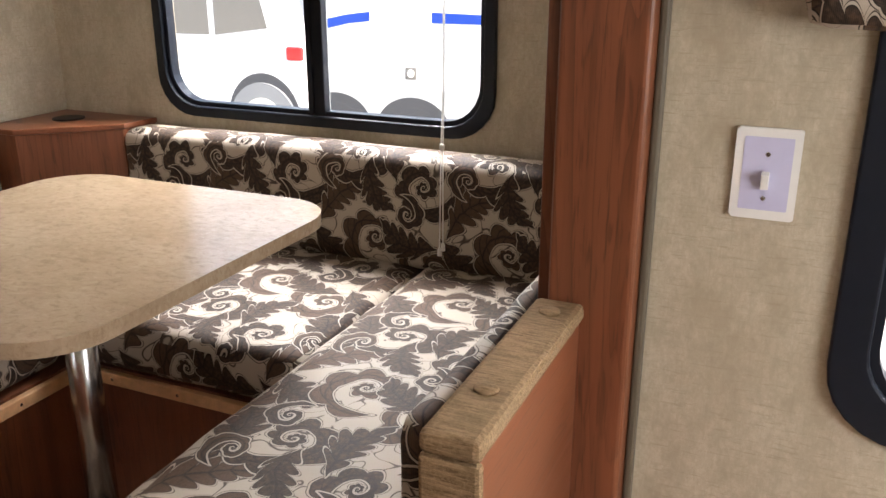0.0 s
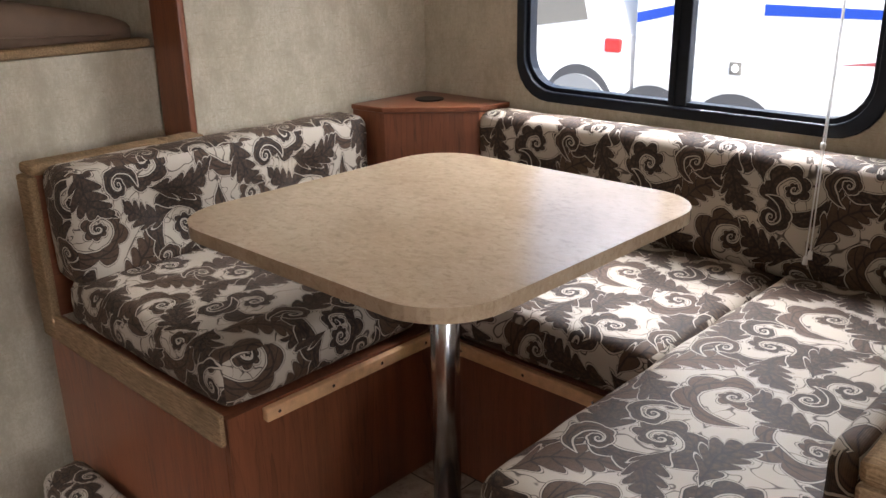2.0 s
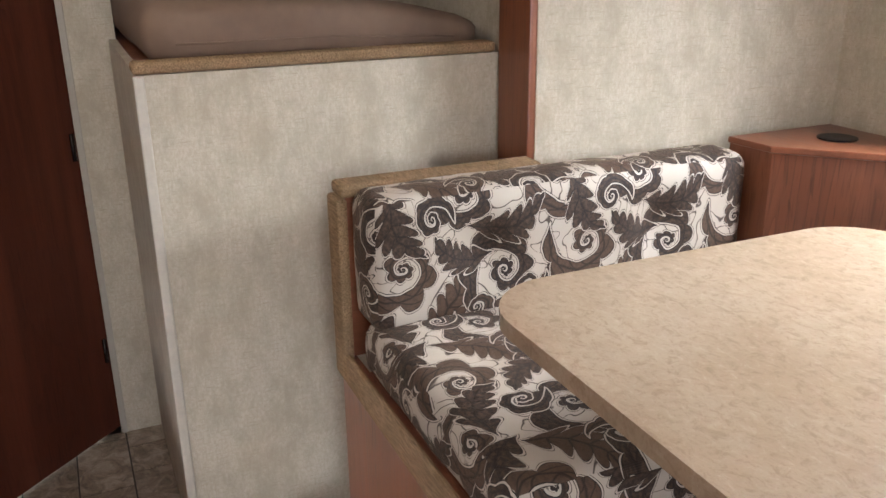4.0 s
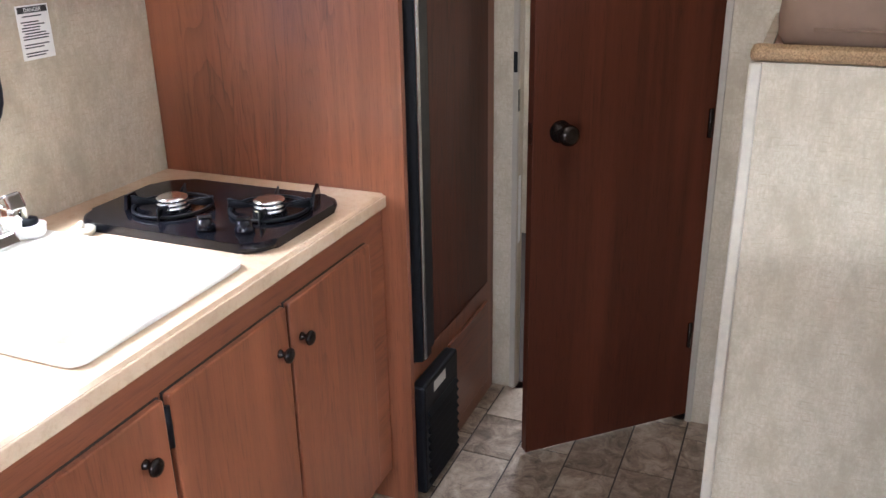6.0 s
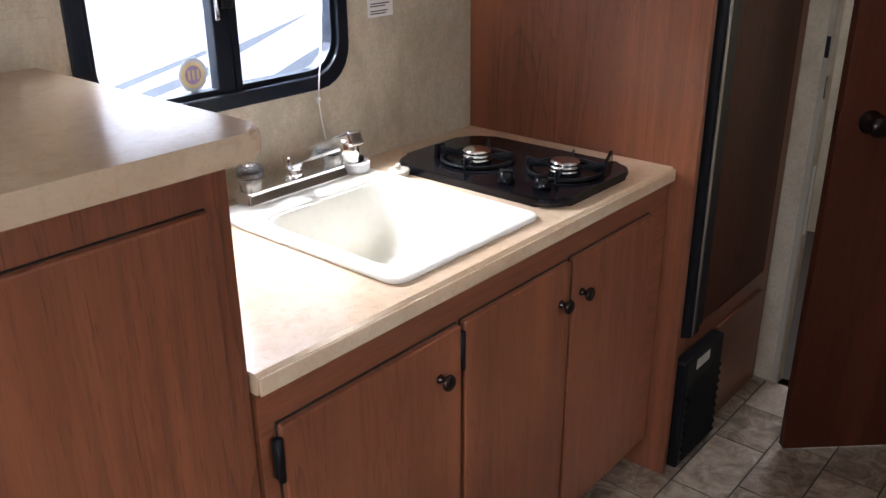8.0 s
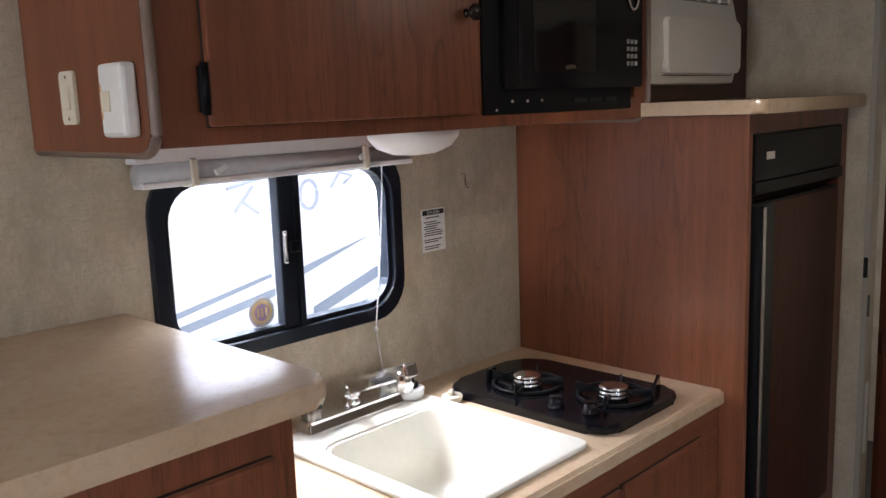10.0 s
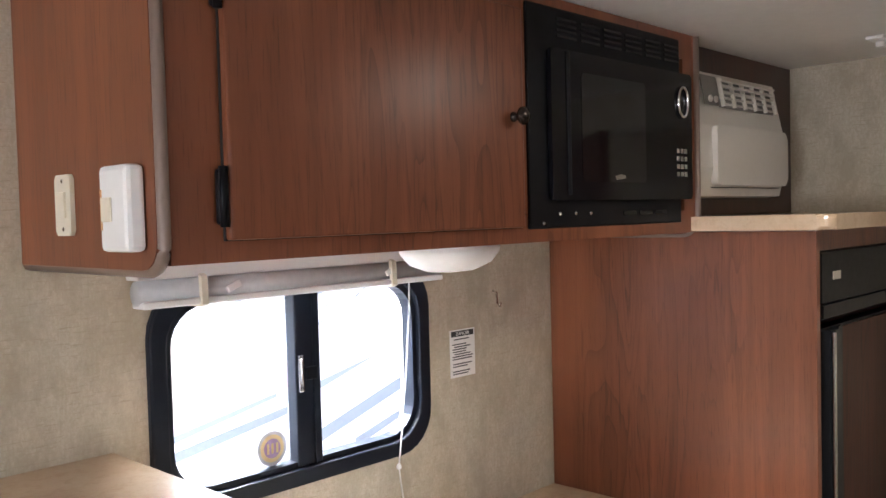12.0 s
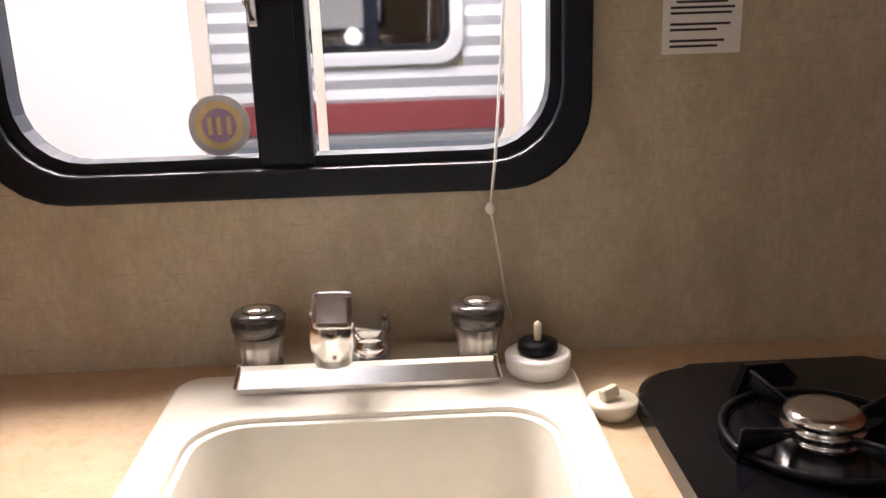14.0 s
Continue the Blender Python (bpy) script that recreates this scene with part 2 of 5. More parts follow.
    threads = m.node("ShaderNodeTexWave", Vector=m.coords(uv=True), Scale=150.0, Distortion=0.6).outputs["Fac"]
    c = m.mix(m.math("MULTIPLY", threads, 0.07), c, (0.26, 0.22, 0.19))
    m.put("Base Color", c)
    m.put("Specular IOR Level", 0.24)
    m.put("Sheen Weight", 0.12)
    m.put("Sheen Roughness", 0.35)
    m.put("Sheen Tint", (0.85, 0.60, 0.38, 1))
    m.bump(m.math("ADD", threads, m.math("MULTIPLY", hatch, 0.6)), 0.3, 0.0012)
    return m.mat


def make_carpet():
    """Tan ribbed carpet wrapped round the trims."""
    m = Nodes("tan_carpet_trim", 0.92)
    at = m.coords()
    rib = m.noise(m.coords((1, 9, 9)), 34, 3, 0.6, 0.4)
    fuzz = m.noise(at, 260, 3, 0.7)
    c = m.ramp(rib, (0.36, (0.155, 0.098, 0.050)), (0.62, (0.33, 0.215, 0.118)))
    c = m.mix(m.ramp(fuzz, (0.45, (0, 0, 0)), (0.68, (0.5, 0.5, 0.5))), c, (0.40, 0.275, 0.16))
    c = m.mix(m.ramp(m.noise(at, 12, 3), (0.45, (0, 0, 0)), (0.65, (0.4, 0.4, 0.4))), c, (0.17, 0.12, 0.065))
    m.put("Base Color", c)
    m.put("Specular IOR Level", 0.1)
    m.bump(m.math("ADD", rib, m.math("MULTIPLY", fuzz, 0.6)), 0.6, 0.002)
    return m.mat


def make_tile():
    m = Nodes("stone_print_vinyl", 0.42)
    info = m.tree.nodes.new("ShaderNodeObjectInfo").outputs["Random"]
    at = m.node("ShaderNodeVectorMath", i0=m.coords(), i1=m.math("MULTIPLY", info, 37.0)).outputs[0]
    mot = m.noise(at, 16, 7, 0.72, 0.9)
    vein = m.noise(at, 42, 5, 0.75, 0.5)
    c = m.ramp(mot, (0.34, (0.085, 0.058, 0.040)), (0.48, (0.25, 0.185, 0.130)), (0.64, (0.45, 0.365, 0.275)))
    tone = m.math("FRACT", m.math("MULTIPLY", info, 7.13))
    c = m.mix(m.ramp(tone, (0.0, (0.55, 0.55, 0.55)), (0.45, (0, 0, 0))), c, (0.13, 0.092, 0.066))
    c = m.mix(m.ramp(tone, (0.55, (0, 0, 0)), (1.0, (0.5, 0.5, 0.5))), c, (0.47, 0.385, 0.295))
    c = m.mix(m.ramp(vein, (0.56, (0, 0, 0)), (0.70, (0.65, 0.65, 0.65))), c, (0.075, 0.052, 0.038))
    c = m.mix(m.ramp(vein, (0.28, (0.5, 0.5, 0.5)), (0.40, (0, 0, 0))), c, (0.55, 0.47, 0.37))
    m.put("Base Color", c)
    m.bump(mot, 0.15, 0.001)
    return m.mat


WOOD = make_wood("cherry_laminate", "z")
WOOD_X = make_wood("cherry_laminate_lengthwise", "x")
WOOD_Y = make_wood("cherry_laminate_crosswise", "y")
DARK_WOOD = make_wood("dark_cherry_door_skin", "z", (0.022, 0.006, 0.003), (0.088, 0.024, 0.0115), 0.5, 0.2)
WALL = make_wallpaper()
COUNTER = make_laminate("tan_stone_laminate", (0.42, 0.28, 0.17), (0.57, 0.415, 0.27), (0.68, 0.54, 0.385), 0.18, 0.3)
TABLE = make_laminate("brown_stone_laminate", (0.23, 0.155, 0.092), (0.325, 0.23, 0.146), (0.44, 0.34, 0.235), 0.19, 0.55, 1.4)
FABRIC = make_fabric()
TILE = make_tile()
GROUT = plain("grey_brown_vinyl_joint", (0.035, 0.026, 0.020), 0.6)
BLACK = plain("black_satin_paint", (0.005, 0.0055, 0.007), 0.42, gloss=0.16)
# Blue put into the black imitates sky reflected in the frames.
FRAME_BLACK = plain("black_aluminium_sky_tint", (0.007, 0.010, 0.017), 0.36, gloss=0.3)
BLACK_GLOSS = plain("black_enamel", (0.005, 0.005, 0.007), 0.14, grain=0.02, gloss=0.3)
CHROME = plain("chrome", (0.82, 0.82, 0.82), 0.17, 1.0, 0.02)
STEEL = plain("brushed_steel_tube", (0.55, 0.54, 0.53), 0.22, 1.0, 0.05)
BRONZE = plain("oiled_bronze", (0.035, 0.026, 0.022), 0.2, 0.8)
WHITE = plain("white_plastic", (0.80, 0.79, 0.76), 0.35, grain=0.02)
CORD_WHITE = Nodes("white_braided_cord", 0.6, 0.0, (0.86, 0.85, 0.82))
CORD_WHITE.put("Transmission Weight", 0.65)
CORD_WHITE.put("IOR", 1.1)
CORD = CORD_WHITE.mat
CREAM = plain("cream_plastic", (0.72, 0.66, 0.52), 0.4, grain=0.03)
SINK_WHITE = plain("almond_white_sink_plastic", (0.80, 0.77, 0.68), 0.22, grain=0.02)
CEILING = plain("white_vinyl_ceiling", (0.72, 0.70, 0.66), 0.6, grain=0.03, size=30)
PINE = plain("raw_pine_strip", (0.66, 0.38, 0.19), 0.55, grain=0.14, size=45)
PLUSH = make_carpet()
MATTRESS = plain("brown_mattress_ticking", (0.16, 0.10, 0.064), 0.75, grain=0.08, size=25)
GREY_PLASTIC = plain("warm_grey_plastic", (0.62, 0.58, 0.51), 0.4, grain=0.02)
RV_WHITE = plain("white_fibreglass", (0.80, 0.81, 0.82), 0.3, grain=0.02, size=3)
GAP_SHADE = plain("painted_gap_shade", (0.012, 0.010, 0.009), 0.8)


def make_glass():
    m = Nodes("window_glass", 0.02, 0.0, (1, 1, 1))
    m.put("Transmission Weight", 1.0)
    m.put("IOR", 1.15)
    return m.mat


GLASS = make_glass()

# ---- mesh helpers ----


def finish(name, bm, mat, smooth=False):
    bmesh.ops.recalc_face_normals(bm, faces=bm.faces)
    me = bpy.data.meshes.new(name)
    bm.to_mesh(me)
    bm.free()
    me.materials.append(mat)
    if smooth:
        me.polygons.foreach_set("use_smooth", [True] * len(me.polygons))
    return new(name, me)


def thing(name, at, label, category, group="", kind=""):
    ob = new(name)
    ob.empty_display_size = 0.05
    ob.location = at
    return tagged(ob, label, category, group, kind)


def part(name, bm, mat, parent, label="", smooth=False):
    ob = finish(name, bm, mat, smooth)
    ob.parent = parent
    if parent.data is None:
        ob.matrix_parent_inverse = Matrix.Translation(-parent.location)
    return tagged(ob, label)


def solid(name, bm, mat, label="", category="", kind="", group="", smooth=False):
    return tagged(finish(name, bm, mat, smooth), label, category, group, kind)


def structure(name, bm, mat, label="", smooth=False):
    return tagged(finish(name, bm, mat, smooth), label, "", "", "structure")


def box(x0, x1, y0, y1, z0, z1, bevel=0.0, bm=None, segments=2):
    own = bmesh.new()
    bmesh.ops.create_cube(own, size=1, matrix=Matrix.LocRotScale(((x0 + x1) / 2, (y0 + y1) / 2, (z0 + z1) / 2), None, (abs(x1 - x0), abs(y1 - y0), abs(z1 - z0))))
    if bevel:
        bmesh.ops.bevel(own, geom=own.edges[:], offset=bevel, segments=segments, profile=0.5, affect="EDGES")
    return join(bm, own)


def join(bm, own):
    if bm is None:
        return own
    me = bpy.data.meshes.new("scratch")
    own.to_mesh(me)
    own.free()
    bm.from_mesh(me)
    bpy.data.meshes.remove(me)
    return bm


def moved(bm, m):
    bmesh.ops.transform(bm, matrix=m, verts=bm.verts)
    return bm


def rr(u0, u1, v0, v1, r, n=6):
    """A rounded rectangle as a loop of 2D points; r is one radius or four (from lower left, counter-clockwise)."""
    rs = r if isinstance(r, (tuple, list)) else (r,) * 4
    out = []
    for (cu, cv), a0, q in zip(((u0, v0), (u1, v0), (u1, v1), (u0, v1)), (180, 270, 0, 90), rs):
        q = max(q, 0.0005)
        ou, ov = (cu + q if cu == u0 else cu - q), (cv + q if cv == v0 else cv - q)
        for i in range(n + 1):
            a = radians(a0 + 90 * i / n)
            out.append((ou + q * math.cos(a), ov + q * math.sin(a)))
    return out


def on(axis, d):
    return {"x": lambda u, v: (d, u, v), "y": lambda u, v: (u, d, v), "z": lambda u, v: (u, v, d)}[axis]


def prism(loop, axis, d0, d1, bevel=0.0, bm=None):
    own = bmesh.new()
    a = [own.verts.new(on(axis, d0)(*p)) for p in loop]
    b = [own.verts.new(on(axis, d1)(*p)) for p in loop]
    n = len(loop)
    caps = [own.faces.new(a), own.faces.new(b)]
    for i in range(n):
        own.faces.new((a[i], a[(i + 1) % n], b[(i + 1) % n], b[i]))
    if bevel:
        rims = {e for f in caps for e in f.edges}
        bmesh.ops.bevel(own, geom=list(rims), offset=bevel, segments=2, profile=0.5, affect="EDGES")
    return join(bm, own)


def ring(outer, inner, axis, d0, d1, bevel=0.0, bm=None):
    own = bmesh.new()
    n = len(outer)
    quad = [[own.verts.new(on(axis, d)(*p)) for p in loop] for loop in (outer, inner) for d in (d0, d1)]
    for i in range(n):
        j = (i + 1) % n
        for p, q in ((0, 1), (1, 3), (3, 2), (2, 0)):
            own.faces.new((quad[p][i], quad[p][j], quad[q][j], quad[q][i]))
    if bevel:
        rims = [e for e in own.edges if any(e.verts[0] in s and e.verts[1] in s for s in (set(quad[0]), set(quad[1]), set(quad[2]), set(quad[3])))]
        bmesh.ops.bevel(own, geom=rims, offset=bevel, segments=2, profile=0.5, affect="EDGES")
    return join(bm, own)


def pierced(u0, u1, v0, v1, holes, axis, d0, d1):
    """A wall panel with rounded openings right through it."""
    bm = bmesh.new()
    sides = []
    for d in (d0, d1):
        loops = []
        for loop in [[(u0, v0), (u1, v0), (u1, v1), (u0, v1)], *holes]:
            vs = [bm.verts.new(on(axis, d)(*p)) for p in loop]
            es = [bm.edges.new((vs[i], vs[(i + 1) % len(vs)])) for i in range(len(vs))]
            loops.append((vs, es))
        bmesh.ops.triangle_fill(bm, edges=[e for _, es in loops for e in es], use_beauty=True)
        sides.append([vs for vs, _ in loops])
    for a, b in zip(*sides):
        for i in range(len(a)):
            j = (i + 1) % len(a)
            bm.faces.new((a[i], a[j], b[j], b[i]))
    return bm


def turned(profile, n=20, bm=None, m=None):
    """A solid of revolution about z from (radius, height) pairs."""
    own = bmesh.new()
    rows = []
    for r, z in profile:
        if r < 1e-5:
            rows.append([own.verts.new((0, 0, z))])
        else:
            rows.append([own.verts.new((r * math.cos(2 * math.pi * i / n), r * math.sin(2 * math.pi * i / n), z)) for i in range(n)])
    for a, b in zip(rows, rows[1:]):
        for i in range(n):
            j = (i + 1) % n
            if len(a) == 1 and len(b) > 1:
                own.faces.new((a[0], b[j], b[i]))
            elif len(b) == 1 and len(a) > 1:
                own.faces.new((a[i], a[j], b[0]))
            elif len(a) > 1:
                own.faces.new((a[i], a[j], b[j], b[i]))
    for row, flip in ((rows[0], False), (rows[-1], True)):
        if len(row) > 1:
            own.faces.new(row)
    if m is not None:
        bmesh.ops.transform(own, matrix=m, verts=own.verts)
    return join(bm, own)


def tube(points, r, n=10, bm=None):
    """A round bar along a list of points."""
    own = bmesh.new()
    pts = [Vector(p) for p in points]
    rows = []
    for i, p in enumerate(pts):
        d = (pts[min(i + 1, len(pts) - 1)] - pts[max(i - 1, 0)]).normalized()
        side = d.cross(Vector((0, 0, 1)) if abs(d.z) < 0.95 else Vector((1, 0, 0))).normalized()
        up = side.cross(d)
        rows.append([own.verts.new(p + r * (math.cos(2 * math.pi * k / n) * side + math.sin(2 * math.pi * k / n) * up)) for k in range(n)])
    for a, b in zip(rows, rows[1:]):
        for k in range(n):
            own.faces.new((a[k], a[(k + 1) % n], b[(k + 1) % n], b[k]))
    own.faces.new(rows[0])
    own.faces.new(rows[-1])
    return join(bm, own)


def padded(x0, x1, y0, y1, z0, z1, r=0.035, puff=0.008, cell=0.03, seed=0, tufts=()):
    """A stuffed cushion: a rounded box with a soft, uneven surface and metre-true UVs."""
    bm = bmesh.new()
    lo, hi = Vector((x0, y0, z0)), Vector((x1, y1, z1))
    size = hi - lo
    counts = [max(4, int(s / cell)) for s in size]
    index = {}

    def vert(i, j, k):
        if (i, j, k) not in index:
            p = Vector((lo[a] + size[a] * c / counts[a] for a, c in enumerate((i, j, k))))
            core = Vector((min(max(p[a], lo[a] + r), hi[a] - r) for a in range(3)))
            out = p - core
            if out.length > 1e-6:
                p = core + out.normalized() * r
                mid = [math.sin(math.pi * min(max((p[a] - lo[a]) / size[a], 0), 1)) for a in range(3)]
                swell = puff * (mid[0] * mid[1] + mid[1] * mid[2] + mid[0] * mid[2]) / 1.2
                p = p + out.normalized() * (swell + 0.004 * noise.noise(p * 9 + Vector((seed, 0, 0))))
            for spot, pull in tufts:
                p = p + Vector(pull) * math.exp(-((p - Vector(spot)).length / 0.055) ** 2)
            index[(i, j, k)] = bm.verts.new(p)
        return index[(i, j, k)]

    for a in range(3):
        b, c = (a + 1) % 3, (a + 2) % 3
        for side in (0, counts[a]):
            for i in range(counts[b]):
                for j in range(counts[c]):
                    quad = []
                    for di, dj in ((0, 0), (1, 0), (1, 1), (0, 1)):
                        key = [0, 0, 0]
                        key[a], key[b], key[c] = side, i + di, j + dj
                        quad.append(vert(*key))
                    bm.faces.new(quad if side else quad[::-1])
    uv = bm.loops.layers.uv.new("UVMap")
    for f in bm.faces:
        n = [abs(v) for v in f.normal] if f.normal.length else [0, 0, 1]
        bm.normal_update()
        break
    for f in bm.faces:
        n = [abs(v) for v in f.normal]
        for loop in f.loops:
            p = loop.vert.co
            if n[2] >= 0.75 * max(n):
                loop[uv].uv = (p.x + seed, p.y)
            elif n[1] >= n[0]:
                loop[uv].uv = (p.x + seed, p.z + (y0 if y0 < 0 else -z1 + y0))
            else:
                loop[uv].uv = (p.z - z1 + x0 + seed, p.y)
    return bm


# ---- the shell of the camper ----
KY, MY = -0.67, 1.61          # kitchen wall and opposite side wall
BX, FX = -2.55, 2.05          # bathroom wall and front wall
H = 2.0                       # ceiling
SX0, SX1, SY, SZ = -1.45, 0.34, 2.38, 0.285   # dinette slide-out: side walls, window wall, floor

k_hole = rr(-1.385, -0.75, 1.096, 1.482, 0.08)
structure("wall_kitchen", pierced(-4.0, FX, -0.05, H, [k_hole], "y", KY, KY - 0.05), WALL)
d_hole = rr(-1.035, -0.045, 1.09, 1.78, 0.09)
structure("wall_slide_window", pierced(SX0, SX1, SZ, 1.94, [d_hole], "y", SY, SY + 0.05), WALL)
structure("wall_slide_bunk_side", prism([(-1.587, MY - 0.001), (SX0 + 0.002, SY + 0.002), (SX0 - 0.05, SY + 0.05), (-1.64, MY + 0.045)], "z", SZ, 1.9395), WALL)
structure("wall_slide_door_side", box(SX1, SX1 + 0.05, MY + 0.052, SY + 0.05, SZ, 1.94), WALL)
s_hole = rr(0.767, 1.61, 0.89, 1.67, 0.1)
structure("wall_side", pierced(0.395, FX, -0.05, H, [s_hole], "y", MY, MY + 0.05), WALL)
structure("wall_side_bunk", box(-4.0, -1.592, MY, MY + 0.05, -0.05, H), WALL)
structure("wall_above_slide", box(-1.59, 0.393, MY, MY + 0.05, 1.9, H), WALL)
# Unseen opening added in this wall to let the front fill in.
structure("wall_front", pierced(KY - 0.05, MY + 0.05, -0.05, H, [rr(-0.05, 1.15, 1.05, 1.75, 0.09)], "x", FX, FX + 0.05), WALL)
structure("wall_bath_end", box(-4.05, -4.0, KY - 0.05, MY + 0.05, -0.05, H), WALL)
b_hole = [(0.085, 0.0), (0.645, 0.0), (0.645, 1.86), (0.085, 1.86)]
structure("wall_bath", pierced(KY, 0.79, -0.04, H, [b_hole], "x", BX, BX - 0.045), WALL)
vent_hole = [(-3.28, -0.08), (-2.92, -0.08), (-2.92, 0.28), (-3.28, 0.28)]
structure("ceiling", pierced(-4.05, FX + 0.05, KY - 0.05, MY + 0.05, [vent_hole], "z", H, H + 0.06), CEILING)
# Unseen partition added to keep the bath light off the bunk.
structure("wall_bath_side", box(-3.998, BX - 0.047, 0.748, 0.786, -0.004, H - 0.002), WALL)
structure("ceiling_slide", box(SX0 - 0.2, SX1 + 0.05, MY + 0.05, SY + 0.05, 1.94, H), CEILING)
floor = structure("floor", box(-4.05, FX + 0.05, KY - 0.05, MY + 0.05, -0.06, -0.004), GROUT)
slide_floor = structure("floor_slide", box(SX0, SX1, 1.14, SY, SZ - 0.06, SZ - 0.004), GROUT)


def window(name, u0, u1, v0, v1, axis, d, depth, mull, r=0.095, face=0.05):
    """A black framed sliding window; d is the wall's inner face and depth points into the room."""
    label = "black-framed sliding window with rounded corners"
    w = thing(name, (u0, d, v0) if axis == "y" else (d, u0, v0), label, "window", kind="structure")
    o, i = rr(u0, u1, v0, v1, r), rr(u0 + face, u1 - face, v0 + face, v1 - face, r - face * 0.45)
    part("window_frame", ring(o, i, axis, d + depth * 0.014, d - depth * 0.01, 0.004), FRAME_BLACK, w)
    i2 = rr(u0 + face + 0.012, u1 - face - 0.012, v0 + face + 0.012, v1 - face - 0.012, r - face * 0.45 - 0.008)
    part("inner_frame", ring(i, i2, axis, d + depth * 0.002, d - depth * 0.03), FRAME_BLACK, w)
    if mull:
        m0, m1 = mull
        part("meeting_rail", box(m0, m1, d - depth * 0.028, d + depth * 0.006, v0 + face + 0.002, v1 - face - 0.002, 0.003), FRAME_BLACK, w)
        part("track_rib", box(m0 + 0.012, m0 + 0.02, d + depth * 0.006, d + depth * 0.01, v0 + face + 0.004, v1 - face - 0.004), FRAME_BLACK, w)
    for a, b in ([(u0 + face, mull[0]), (mull[1], u1 - face)] if mull else [(u0 + face, u1 - face)]):
        p = part("pane", box(a + 0.001, b - 0.001, d - depth * 0.024, d - depth * 0.02, v0 + face + 0.001, v1 - face - 0.001), GLASS, w)
        p.visible_shadow = False
    return w


window("window_1", -1.403, -0.732, 1.081, 1.50, "y", KY, 1, (-1.098, -1.037), 0.095, 0.033)
window("window_2", -1.062, -0.033, 1.072, 1.80, "y", SY, -1, (-0.567, -0.515), 0.115, 0.03)
window("window_3", 0.745, 1.63, 0.87, 1.69, "y", MY, -1, None, 0.11)

# ---- slide-out trim posts ----
structure("trim_post_bunk", box(-1.735, -1.585, MY - 0.022, MY - 0.002, 0.3, 1.93, 0.004), WOOD, "cherry laminate trim post of the slide-out")
structure("trim_post_door", box(0.356, 0.482, MY - 0.055, MY - 0.002, 0.0, 1.93, 0.008, None, 3), WOOD, "cherry laminate trim post of the slide-out")
structure("trim_post_edge", box(0.4825, 0.496, MY - 0.018, MY - 0.002, 0.0, 1.93, 0.004), plain("olive_taupe_moulding", (0.12, 0.10, 0.07), 0.5), "taupe edge moulding beside the post")
structure("trim_jamb_door", box(SX1 - 0.006, 0.3555, MY - 0.03, MY - 0.002, 0.3, 1.93, 0.003), WOOD, "cherry laminate jamb strip of the slide-out")
structure("trim_head", box(-1.583, SX1 - 0.008, MY - 0.0225, MY - 0.002, 1.82, 1.93, 0.004), WOOD_X, "cherry laminate head trim of the slide-out")

# ---- dinette ----
RZ = 0.645                     # top of the bench boxes
bench_l = thing("dinette_bench", (-1.18, 1.6, SZ), "cherry laminate dinette bench box with a pine edge strip", "bench", "dinette benches")
part("front_panel", box(-0.785, -0.77, 1.12, 1.69, 0.0, RZ - 0.002), WOOD, bench_l)
part("end_panel", box(-1.583, -0.787, 1.12, 1.135, 0.0, RZ - 0.002), WOOD, bench_l)
part("seat_board", box(-1.44, -0.787, 1.137, 2.36, RZ - 0.02, RZ - 0.004), WOOD, bench_l)
part("pine_strip", box(-0.768, -0.75, 1.20, 1.685, RZ - 0.035, RZ - 0.006, 0.003), PINE, bench_l, "raw pine edge strip with screws")
part("back_panel", box(-1.572, -1.518, 1.125, 1.585, RZ, 1.005), WOOD_Y, bench_l)
part("top_trim", box(-1.583, -1.51, 1.115, 1.585, 1.005, 1.032, 0.008), PLUSH, bench_l, "tan carpeted top trim")
part("end_trim", box(-1.583, -1.508, 1.104, 1.1275, RZ - 0.06, 1.004, 0.007), PLUSH, bench_l)
part("side_trim", box(-1.507, -0.772, 1.104, 1.1185, RZ - 0.06, RZ + 0.012, 0.006), PLUSH, bench_l)
bench_b = thing("dinette_bench", (-0.5, 2.0, SZ), "cherry laminate dinette bench box under the window", "bench", "dinette benches")
part("front_panel", box(-0.768, -0.187, 1.69, 1.705, SZ, RZ - 0.002), WOOD, bench_b)
part("seat_board", box(-0.77, -0.187, 1.707, 2.36, RZ - 0.02, RZ - 0.004), WOOD, bench_b)
part("pine_strip", box(-0.745, -0.19, 1.672, 1.689, RZ - 0.035, RZ - 0.006, 0.003), PINE, bench_b, "raw pine edge strip with screws")
bench_r = thing("dinette_bench", (0.05, 1.6, SZ), "cherry laminate dinette bench box with a carpet-trimmed back panel", "bench", "dinette benches")
part("front_panel", box(-0.185, -0.17, 1.15, 1.69, 0.0, RZ - 0.002), WOOD, bench_r)
part("end_panel", box(-0.168, 0.354, 1.15, 1.165, 0.0, RZ - 0.002), WOOD, bench_r)
part("seat_board", box(-0.168, 0.33, 1.167, 2.36, RZ - 0.02, RZ - 0.004), WOOD, bench_r)
part("back_panel", box(0.355, 0.408, 1.152, 1.553, 0.0, 1.005), WOOD_Y, bench_r)
part("top_trim", box(0.342, 0.416, 1.135, 1.553, 1.006, 1.034, 0.009), PLUSH, bench_r, "tan carpeted top trim")
part("end_trim", box(0.342, 0.416, 1.135, 1.151, 0.55, 1.005, 0.006), PLUSH, bench_r)


